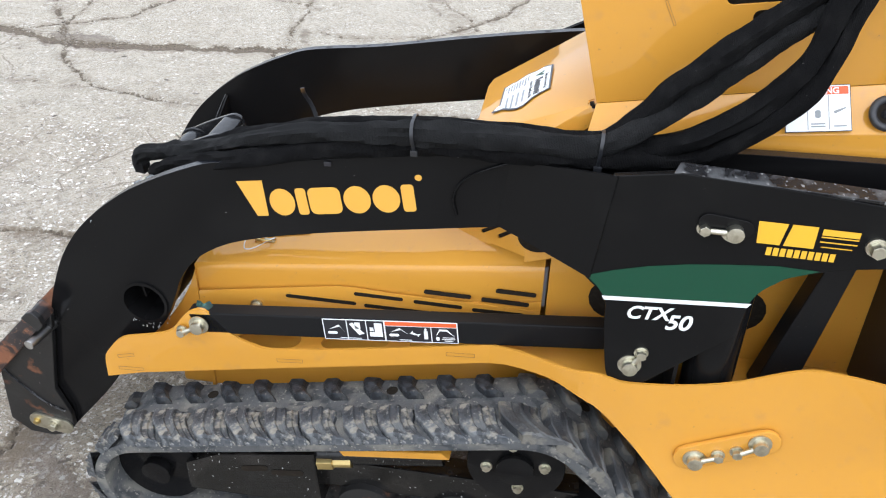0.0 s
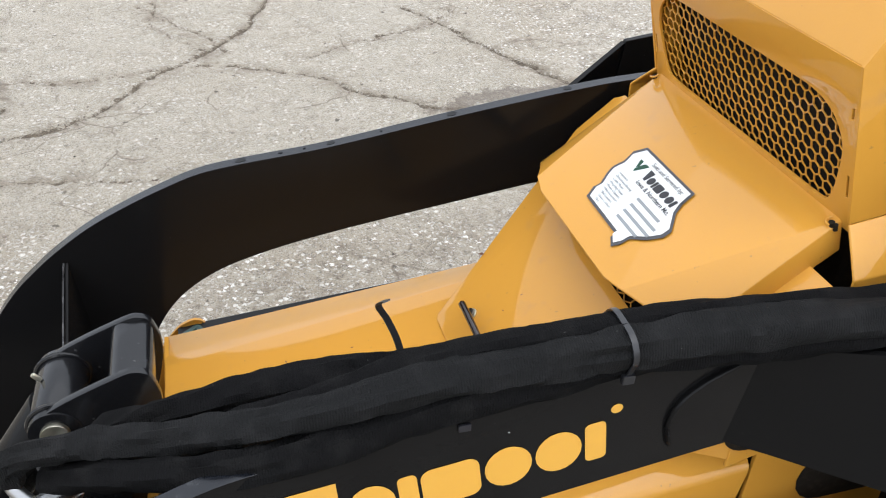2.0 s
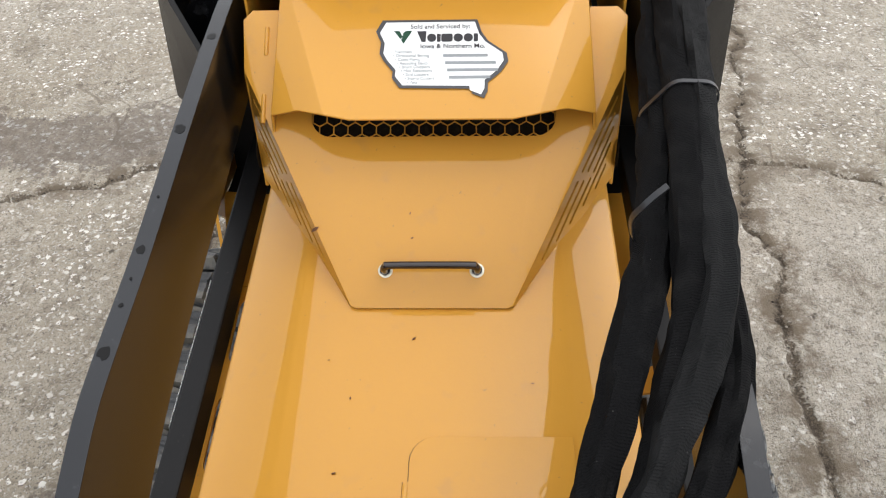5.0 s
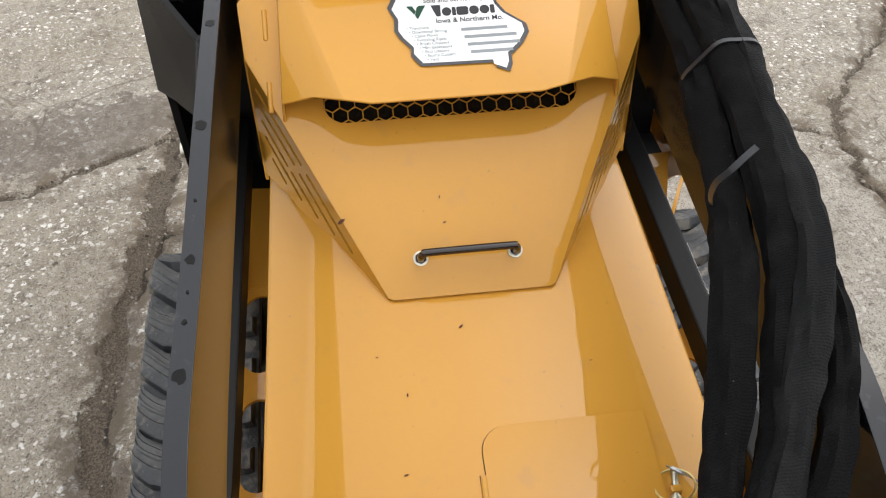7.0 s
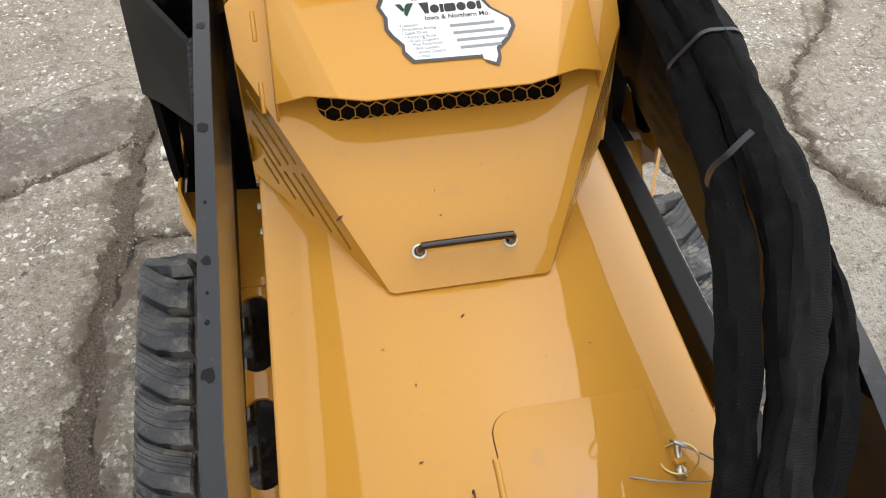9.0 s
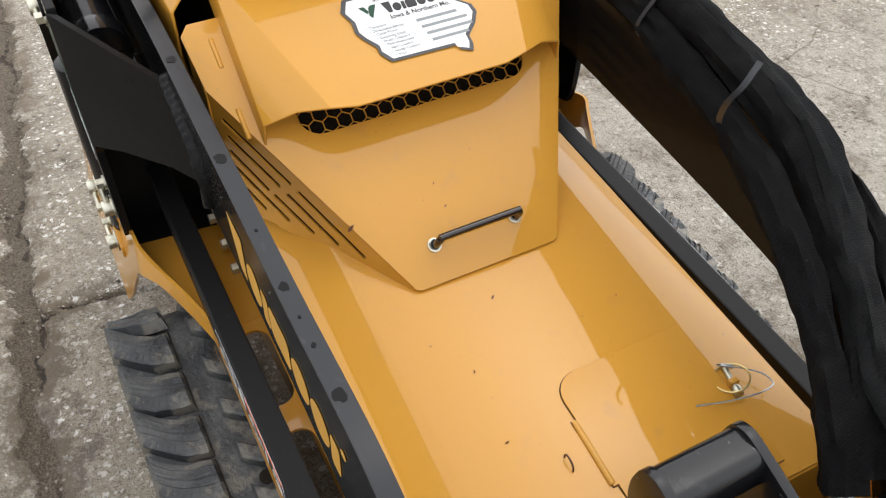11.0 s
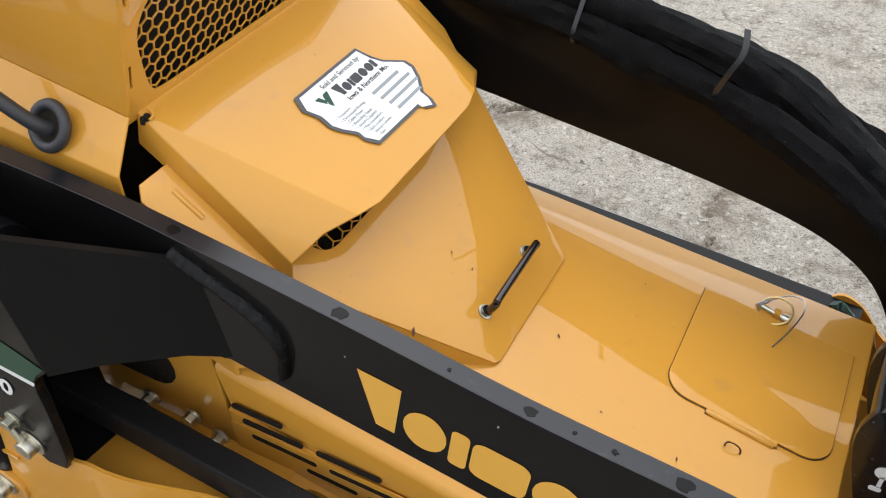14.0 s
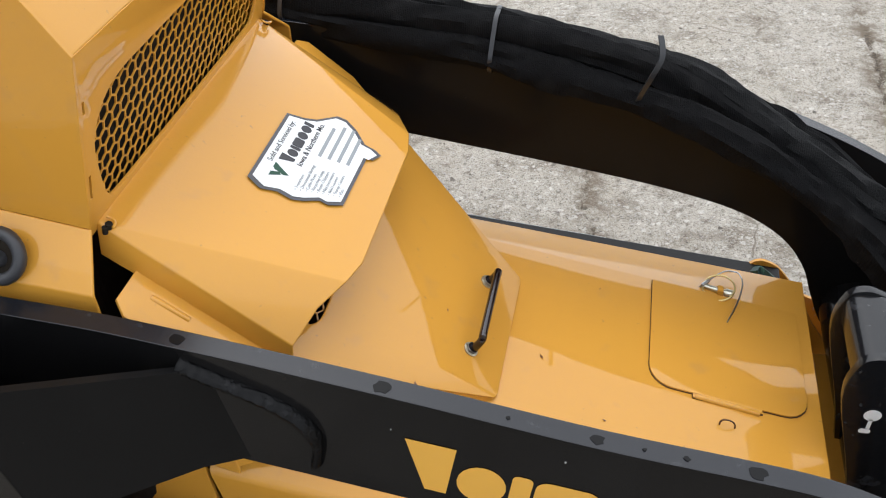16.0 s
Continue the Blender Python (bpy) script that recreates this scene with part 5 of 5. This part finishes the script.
def strap(line, across, width, thick):
    """A flat band along a line; across is the direction of its width."""
    bm = bmesh.new()
    a = Vector(across).normalized()
    pts = [Vector(p) for p in line]
    rows = []
    for k, p in enumerate(pts):
        d = (pts[min(k + 1, len(pts) - 1)] - pts[max(k - 1, 0)]).normalized()
        n = d.cross(a).normalized() * thick / 2
        rows.append([bm.verts.new(q) for q in (p - a * width / 2 - n, p + a * width / 2 - n, p + a * width / 2 + n, p - a * width / 2 + n)])
    for u, v in zip(rows, rows[1:]):
        for k in range(4):
            bm.faces.new((u[k], u[(k + 1) % 4], v[(k + 1) % 4], v[k]))
    bm.faces.new(rows[0])
    bm.faces.new(rows[-1])
    return bm


def around(x, keys, r):
    """The tight line round some hoses where they cross the plane at x, as y and z."""
    pts = []
    for key in keys:
        line = spline(STATIONS[key], 6)
        c = min(line, key=lambda p: abs(p.x - x))
        pts += [(c.y + r * math.cos(2 * math.pi * k / 24), c.z + r * math.sin(2 * math.pi * k / 24)) for k in range(24)]
    pts.sort()
    hull = []
    for order in (pts, pts[::-1]):
        chain = []
        for p in order:
            while len(chain) > 1 and (chain[-1][0] - chain[-2][0]) * (p[1] - chain[-2][1]) - (chain[-1][1] - chain[-2][1]) * (p[0] - chain[-2][0]) <= 0:
                chain.pop()
            chain.append(p)
        hull += chain[:-1]
    return hull


def cable_tie(x, keys, r, lean=0.0):
    """A flat tie round the bundle with its square head."""
    hull = around(x, keys, r)
    mid = sum(p[1] for p in hull) / len(hull)
    line = [(x + lean * (z - mid), y, z) for y, z in hull]
    t = part("cable_tie", strap(line + line[:2], (1, 0, 0.16), 0.0056, 0.0016), TIE, loader, "dark grey plastic cable tie", True)
    low = min(line, key=lambda p: p[1] + 0.5 * p[2])
    part("head", block((low[0], low[1] - 0.002, low[2]), (0.012, 0.006, 0.010), 0.0012), TIE, t)
    return t


cable_tie(-0.2, "abcd", 0.0200, -0.08)
cable_tie(0.088, "abcd", 0.0208, 0.05)
part("cable_tie", strap(spline([(-0.380, -0.216, 0.780), (-0.383, -0.208, 0.797), (-0.387, -0.201, 0.815), (-0.396, -0.198, 0.838), (-0.405, -0.204, 0.858), (-0.405, -0.213, 0.870), (-0.402, -0.224, 0.879)], 4), (0.9, 0.3, 0.1), 0.0068, 0.0015), TIE, loader, "cut dark grey cable tie with its end standing up")
part("tie_end", block((-0.345, -0.2925, 0.779), (0.012, 0.003, 0.008), 0.001), INK, loader)

# ---- front: cross tube, clevis, tilt cylinder, attachment plate ----
tb = rod((-0.720, -0.294, 0.443), (-0.720, 0.294, 0.443), 0.0465, 32, 0.0)
bmesh.ops.delete(tb, geom=[f for f in tb.faces if len(f.verts) > 6], context="FACES_ONLY")
bmesh.ops.recalc_face_normals(tb, faces=tb.faces)
bmesh.ops.solidify(tb, geom=tb.faces[:], thickness=0.006)
part("cross_tube", tb, BLACK, loader, "hollow black cross tube", True)
# Dark discs added inside the tube, so its open ends look shaded.
for s in (-1, 1):
    part("tube_shade_disc", rod((-0.720, s * 0.17, 0.443), (-0.720, s * 0.18, 0.443), 0.041, 24, 0), DARK, loader)
for y in (-0.039, 0.061):
    ear = smooth2([(-0.745, 0.43), (-0.768, 0.56), (-0.765, 0.615), (-0.742, 0.645), (-0.667, 0.680), (-0.641, 0.685), (-0.626, 0.670), (-0.622, 0.62), (-0.655, 0.50), (-0.67, 0.43)], 4)
    part("clevis_ear", prism(ear, y - 0.005, y + 0.005, bevel=0.002), GLOSS, loader, "rounded black clevis plate", True)
for s in (-1, 1):
    part("web_plate", sheet([(-0.750, s * 0.27, 0.635), (-0.73, s * 0.27, 0.44), (-0.728, s * 0.1 + 0.015, 0.455), (-0.752, s * 0.1 + 0.015, 0.56)], [(0, 1, 2, 3)], 0.0045, 0.001), BLACK, loader)
    part("worn_edge", tube([(-0.7515, s * 0.268, 0.636), (-0.7525, s * 0.19, 0.600), (-0.7525, s * 0.1 + 0.015, 0.562)], 0.0012, 6, 8, 0.9, 3), SCUFFED, loader, "worn bright plate edge", True)
part("clevis_tube", prism(rounded(-0.676, 0.632, -0.627, 0.681, 0.016), -0.034, 0.056, bevel=0), GLOSS, loader, "", True)
bossb = part("clevis_boss", join(rod((-0.738, -0.046, 0.616), (-0.738, 0.068, 0.616), 0.029, 28), *[ring(Vector((-0.738, y, 0.616)), Vector((0, 1, 0)), 0.030, 0.0032, 8, 28) for y in (-0.033, 0.055)]), GLOSS, loader, "", True)
part("grease_nipple", rod((-0.755, 0.02, 0.640), (-0.763, 0.02, 0.650), 0.003, 8), ZINC, bossb, smooth=True)
part("pin_end", rod((-0.738, -0.052, 0.616), (-0.738, -0.044, 0.616), 0.016, 20), ZINC, bossb, smooth=True)
hk = face((-0.645, 0.0665, 0.575), (-1, 0, 0), (0, 0, 1))
print_on("hook_sign", hk, [ellipse(0.012, 0.026, 0.009, 0.009, 16), bar(0.01, 0.004, 0.014, 0.02), rounded(0.004, -0.004, 0.016, 0.003, 0.003)], WHITE, bossb, 0.0002, "white lifting-hook sign")
tc = part("tilt_cylinder", rod((-0.745, 0.015, 0.60), (-0.93, 0.015, 0.34), 0.033, 28), BLACK, loader, "black tilt cylinder", True)
part("piston_rod", rod((-0.93, 0.015, 0.34), (-1.02, 0.015, 0.215), 0.018, 20), STEEL, tc, smooth=True)
part("label", block((-0.845, -0.016, 0.468), (0.016, 0.004, 0.040), 0.001, pose(0, 0, 0, 0, 35, 0)), WHITE, tc)
for y0, y1 in ((-0.345, -0.298), (-0.06, 0.10)):
    ap = part("attachment_plate", prism([(-0.936, 0.4225), (-0.927, 0.4265), (-0.915, 0.416), (-0.909, 0.402), (-1.16, 0.118), (-1.16, 0.186)], y0, y1, bevel=0.003), RUSTY_EDGE, loader, "rust-worn black attachment plate", True)
    part("plate_edge", prism([(-0.949, 0.413), (-0.936, 0.4255), (-0.926, 0.4295), (-0.912, 0.418), (-0.906, 0.400), (-0.920, 0.384)], y0 - 0.002, y0 + 0.012, bevel=0.002), BLACK_RUST, ap)
part("attachment_back", prism([(-0.985, 0.33), (-0.975, 0.32), (-1.065, 0.16), (-1.08, 0.17)], -0.297, 0.30, bevel=0.002), BLACK_RUST, loader)
for s in (-1,):
    ear = [(-0.935, 0.425), (-0.913, 0.392), (-0.95, 0.20), (-0.928, 0.132), (-0.929, 0.098), (-0.943, 0.076), (-0.983, 0.062), (-1.036, 0.066), (-1.073, 0.098), (-1.062, 0.246), (-1.02, 0.31)]
    e = part("attachment_ear", prism(ear, s * 0.296, s * 0.308, bevel=0.002), BLACK_RUST, loader, "scratched black ear plate")
    part("keeper_plate", prism(slot(-1.008, 0.106, -0.950, 0.096, 0.038), s * 0.308, s * 0.313, bevel=0.001), ZINC, e, "zinc keeper plate")
    hex_bolt("bolt", (-0.972, s * 0.313, 0.099), (0, s, 0), 0.010, 0.012, ZINC, e)
    part("worn_edge", tube([(-1.058, s * 0.3085, 0.244), (-1.01, s * 0.309, 0.188), (-0.975, s * 0.309, 0.158), (-0.938, s * 0.309, 0.142)], 0.0024, 8, 8, 0.8, 4), SCUFFED, e, "scratched bright edge", True)
    hex_bolt("bolt", (-1.009, s * 0.313, 0.1055), (0, s, 0), 0.006, 0.008, BRASS, e)
    part("lock_pin", rod((-0.926, s * 0.28, 0.36), (-0.936, s * 0.362, 0.361), 0.010, 16), STEEL, e, smooth=True)
part("pin_loop", tube([(-0.945, 0.03, 0.36), (-0.925, 0.03, 0.395), (-0.922, 0.03, 0.425), (-0.911, 0.03, 0.45), (-0.888, 0.032, 0.468), (-0.876, 0.034, 0.478)], 0.0075, 12, 6), STEEL, loader, "bent steel locking rod", True)

# ---- tracks ----
C1, C2, C3 = (-0.685, 0.130, 0.110), (0.035, 0.260, 0.122), (0.182, 0.130, 0.110)


def loop_line(shift=0.0):
    """The belt's outer line as points in x and z, round the two idlers and the sprocket."""
    t12 = math.degrees(math.atan2(C2[1] - C1[1], C2[0] - C1[0])) + 90 - math.degrees(math.asin((C2[2] - C1[2]) / math.hypot(C2[0] - C1[0], C2[1] - C1[1])))
    t23 = math.degrees(math.atan2(C3[1] - C2[1], C3[0] - C2[0])) + 90 - math.degrees(math.asin((C3[2] - C2[2]) / math.hypot(C3[0] - C2[0], C3[1] - C2[1])))
    return arc(C1[0], C1[1], C1[2] + shift, 270, t12, 14) + arc(C2[0], C2[1], C2[2] + shift, t12, t23, 10) + arc(C3[0], C3[1], C3[2] + shift, t23, -90, 12)


def lug_mesh(y0, y1, sweep, long, steps, seed, mat):
    """A moulded rubber lug: swept in a curve over the belt, with a flat top and terraced back; x runs along the belt, z outward."""
    bm = bmesh.new()
    n = 11
    rows = []
    for i in range(n + 1):
        f = i / n
        y = y0 + (y1 - y0) * f
        c = sweep * (f ** 1.8 - 0.4) + 0.0035 * math.sin(5.2 * f + seed)
        w = long * (0.5 + 0.05 * noise.noise((seed, i * 0.5, 1)))
        sag = 0.0035 if i in (0, n) else 0.0
        row = []
        for u, h in steps:
            top = h > 0.004
            wear = 0.0022 * noise.noise((seed + u * 3, f * 4.2, 2)) + 0.0012 * noise.noise((seed + u * 9, f * 11, 7)) if top else 0
            chip = 0.0016 * noise.noise((seed * 1.7 + u * 6, f * 9, 4))
            row.append(bm.verts.new((c + u * 2 * w + chip, y + (0.004 if i == 0 else -0.004 if i == n else 0) * top + chip, h - (sag if top else 0) + wear)))
        rows.append(row)
    for a, b in zip(rows, rows[1:]):
        for k in range(len(steps) - 1):
            bm.faces.new((a[k], a[k + 1], b[k + 1], b[k]))
    bm.faces.new(rows[0])
    bm.faces.new(rows[-1])
    bmesh.ops.recalc_face_normals(bm, faces=bm.faces)
    me = bpy.data.meshes.new("lug")
    bm.to_mesh(me)
    bm.free()
    me.materials.append(mat)
    for p in me.polygons:
        p.use_smooth = True
    me.set_sharp_from_angle(angle=radians(24))
    return me


def along(line, step):
    """Even places along a closed line with the direction there."""
    pts = [Vector((x, 0, z)) for x, z in line]
    pts.append(pts[0])
    total = sum((b - a).length for a, b in zip(pts, pts[1:]))
    n = round(total / step)
    start = 0.5 * total / n
    out, k, done = [], 0, 0.0
    for i in range(n):
        want = min(total * i / n + start, total - 1e-6)
        while done + (pts[k + 1] - pts[k]).length < want:
            done += (pts[k + 1] - pts[k]).length
            k += 1
        d = (pts[k + 1] - pts[k]).normalized()
        out.append((pts[k] + d * (want - done), d))
    return out


TERRACED = [(-0.5, -0.003), (-0.47, 0.0165), (-0.43, 0.0180), (-0.16, 0.0185), (-0.12, 0.0150), (0.02, 0.0145), (0.06, 0.0168), (0.11, 0.0165), (0.15, 0.0115), (0.28, 0.0105), (0.32, 0.0070), (0.44, 0.0062), (0.5, -0.003)]
STUB = [(-0.5, -0.003), (-0.42, 0.0135), (-0.3, 0.0155), (0.22, 0.0150), (0.34, 0.0125), (0.5, -0.003)]


def lugs(mat, inner):
    """Four outer and three inner lugs, each worn a little differently."""
    return ([lug_mesh(0.376, 0.463, sweep, long, TERRACED, seed, mat) for sweep, long, seed in ((0.046, 0.0705, 1), (0.043, 0.0715, 7), (0.049, 0.0690, 13), (0.045, 0.0710, 22))],
            [lug_mesh(0.297, 0.351, sweep, long, STUB, seed, inner) for sweep, long, seed in ((0.020, 0.036, 3), (0.018, 0.038, 9), (0.023, 0.035, 15))])


DRY, DAMP = lugs(RUBBER, CLEAN_RUBBER), lugs(DAMP_RUBBER, DAMP_RUBBER)


def track(s):
    belt = prism(loop_line(), 0.293, 0.461, holes=[list(reversed(loop_line(-0.022)))], bevel=0.004)
    t = part("rubber_track", belt, DUSTY if s < 0 else DAMP_RUBBER, loader, "dusty worn black rubber track", True)
    t.scale = (1, s, 1)
    for i, (p, d) in enumerate(along(loop_line(), 0.0725)):
        nrm_ = Vector((-d.z, 0, d.x))
        m = Matrix((d, (0, 1, 0), nrm_)).transposed().to_4x4()
        m.translation = p
        for meshes in (DRY if s < 0 and p.x < 0.01 else DAMP):
            ob = new("lug", meshes[(i * 2 + i // 4) % len(meshes)])
            ob.parent = t
            ob.matrix_local = m @ pose(0.002 * math.sin(3.3 * i), 0, 0, 0, 0, 0.35 * math.sin(1.7 * i))
        if i % 5 == 0:
            ob = new("drive_hole", HOLE)
            ob.parent = t
            ob.matrix_local = m @ pose(0.036, 0.325, 0)
    y0, y1 = s * 0.33, s * 0.425
    sp = part("sprocket", join(rod((C2[0] - 0.023, y0, C2[1] + 0.022), (C2[0] - 0.023, y1, C2[1] + 0.022), 0.088, 32, 0.004), rod((C2[0] - 0.023, y1, C2[1] + 0.022), (C2[0] - 0.023, y1 + s * 0.014, C2[1] + 0.022), 0.034, 28, 0.003)), BLACK, loader, "black drive sprocket", True)
    for k in range(4):
        a = radians(90 * k + 8)
        hex_bolt("bolt", (C2[0] - 0.023 + 0.052 * math.cos(a), y1, C2[1] + 0.022 + 0.052 * math.sin(a)), (0, s, 0), 0.008, 0.010, ZINC, sp)
    for cx, cz, r in (C1, C3):
        part("idler", join(rod((cx, s * 0.34, cz), (cx, s * 0.41, cz), r - 0.024, 32, 0.004), rod((cx, s * 0.41, cz), (cx, s * 0.43, cz), 0.03, 24, 0.002)), BLACK, loader, smooth=True)
    fr = part("track_frame", prism([(-0.62, 0.10), (-0.62, 0.17), (-0.55, 0.205), (-0.36, 0.24), (-0.35, 0.10)], s * 0.36, s * 0.425, bevel=0.004), GREASE, loader, "greasy black track frame")
    part("frame_beam", block((-0.2, s * 0.37, 0.165), (0.72, 0.05, 0.07), 0.004), GREASE, fr)
    part("tensioner", rod((-0.36, s * 0.40, 0.222), (-0.12, s * 0.40, 0.262), 0.022, 20), GREASE, fr, smooth=True)
    part("tension_nut", join(rod((-0.355, s * 0.415, 0.215), (-0.325, s * 0.415, 0.22), 0.016, 6, 0.001), rod((-0.325, s * 0.415, 0.22), (-0.29, s * 0.415, 0.226), 0.012, 14)), BRASS, fr)
    for x0, x1 in ((-0.50, -0.46), (-0.44, -0.39)):
        # Dark plates on the uncut frame paint its shaded openings.
        part("opening", prism(slot(x0, 0.178, x1, 0.186, 0.014), s * 0.4252, s * 0.4262, bevel=0), DARK, fr)
    part("skid", prism([(-0.31, 0.273), (-0.12, 0.299), (-0.105, 0.286), (-0.30, 0.259)], s * 0.40, s * 0.436, bevel=0.002), YELLOW, fr)
    for x in (-0.45, -0.27, -0.09):
        part("roller", rod((x, s * 0.35, 0.088), (x, s * 0.41, 0.088), 0.06, 26, 0.004), BLACK_RUST, fr, smooth=True)


# Thin dark disc, laid on the belt as a shaded hole.
hb = bmesh.new()
bmesh.ops.create_cone(hb, cap_ends=True, segments=14, radius1=0.011, radius2=0.011, depth=0.0016)
HOLE = bpy.data.meshes.new("drive_hole")
hb.to_mesh(HOLE)
hb.free()
HOLE.materials.append(DARK)
for s in (-1, 1):
    track(s)

# ---- loose bits ----
rng = random.Random(7)


def debris():
    """Small stones and crumbs lying in and along the cracks."""
    verts, faces = [], []
    lines = [line for w, d, line in CRACKS if w > 0.01]
    for i in range(2600):
        line = lines[i % len(lines)]
        k = rng.randrange(len(line) - 1)
        t = rng.random()
        x = line[k][0] + (line[k + 1][0] - line[k][0]) * t + rng.gauss(0, 0.028)
        y = line[k][1] + (line[k + 1][1] - line[k][1]) * t + rng.gauss(0, 0.028)
        if abs(x) > 2.8 or y < -1.9 or y > 4:
            continue
        if i % 5 == 0:
            x, y = rng.uniform(-2.6, 2.4), rng.uniform(-1.9, 3.8)
        r = rng.uniform(0.001, 0.0042) * (1.6 if rng.random() < 0.06 else 1)
        b = len(verts)
        for u, v, w in ((1, 0, 0), (0.2, 1, 0.1), (-1, 0.1, 0), (-0.1, -1, 0), (0.1, 0.1, 0.8), (0, 0, -0.7)):
            verts.append((x + r * (u + rng.uniform(-0.3, 0.3)), y + r * (v + rng.uniform(-0.3, 0.3)), -0.010 + r * (0.6 + w)))
        for q in ((0, 1, 4), (1, 2, 4), (2, 3, 4), (3, 0, 4), (1, 0, 5), (2, 1, 5), (3, 2, 5), (0, 3, 5)):
            faces.append(tuple(b + j for j in q))
    me = bpy.data.meshes.new("gravel")
    me.from_pydata(verts, [], faces)
    m = material("crumbled_concrete", (0.2, 0.17, 0.14), 0.9)
    nt = m.node_tree
    geo = nt.nodes.new("ShaderNodeNewGeometry")
    ramp = nt.nodes.new("ShaderNodeValToRGB")
    ramp.color_ramp.elements[0].color = (0.035, 0.027, 0.02, 1)
    ramp.color_ramp.elements[1].color = (0.42, 0.38, 0.32, 1)
    nt.links.new(geo.outputs["Random Per Island"], ramp.inputs["Fac"])
    nt.links.new(ramp.outputs["Color"], nt.nodes["Principled BSDF"].inputs["Base Color"])
    me.materials.append(m)
    return tagged(new("gravel", me), "small stones and crumbs lying in the cracks", "gravel", kind="stuff")


debris()
BROWN = material("dry_leaf", (0.20, 0.09, 0.045), 0.8)


def leaf(x, y, z, size, turn, tilt=(0, 0, 1), label="small dry brown leaf scrap"):
    bm = bmesh.new()
    pts = [(-1, 0, 0), (-0.4, 0.35, 0.12), (0.3, 0.4, 0.05), (1, 0.05, 0.18), (0.3, -0.3, 0.1), (-0.5, -0.3, 0.02)]
    bm.faces.new([bm.verts.new(Vector(p) * size) for p in pts])
    bmesh.ops.solidify(bm, geom=bm.faces[:], thickness=size * 0.08)
    me = bpy.data.meshes.new("leaf_scrap")
    bm.to_mesh(me)
    bm.free()
    me.materials.append(BROWN)
    ob = new("leaf_scrap", me)
    ob.matrix_world = Matrix.Translation((x, y, z)) @ Vector(tilt).to_track_quat("Z", "Y").to_matrix().to_4x4() @ pose(0, 0, 0, 0, 0, turn)
    return tagged(ob, label, "leaf scrap", "leaf scraps")


for x, y, sz, a in ((-0.181, 0.148, 0.006, 30), (-0.165, 0.028, 0.0022, 70), (-0.19, 0.025, 0.0024, 20), (-0.05, 0.19, 0.002, 10)):
    leaf(x, y, hood_z(x) + 0.0012, sz, a, (-0.79, 0, 1), "dry brown leaf scrap on the engine hood")
for x, y, sz, a in ((-0.30, 0.02, 0.0035, 40), (-0.38, 0.09, 0.0025, 80), (-0.47, 0.10, 0.003, 10), (-0.56, -0.09, 0.0022, 50), (-0.36, -0.12, 0.002, 0), (-0.33, 0.12, 0.002, 0)):
    leaf(x, y, pan_z(x) + 0.0012, sz, a, (-0.197, 0, 1), "dry brown leaf scrap on the yellow deck")
leaf(-0.46, -0.86, 0.004, 0.014, 20, label="reddish dry leaf lying on the concrete")
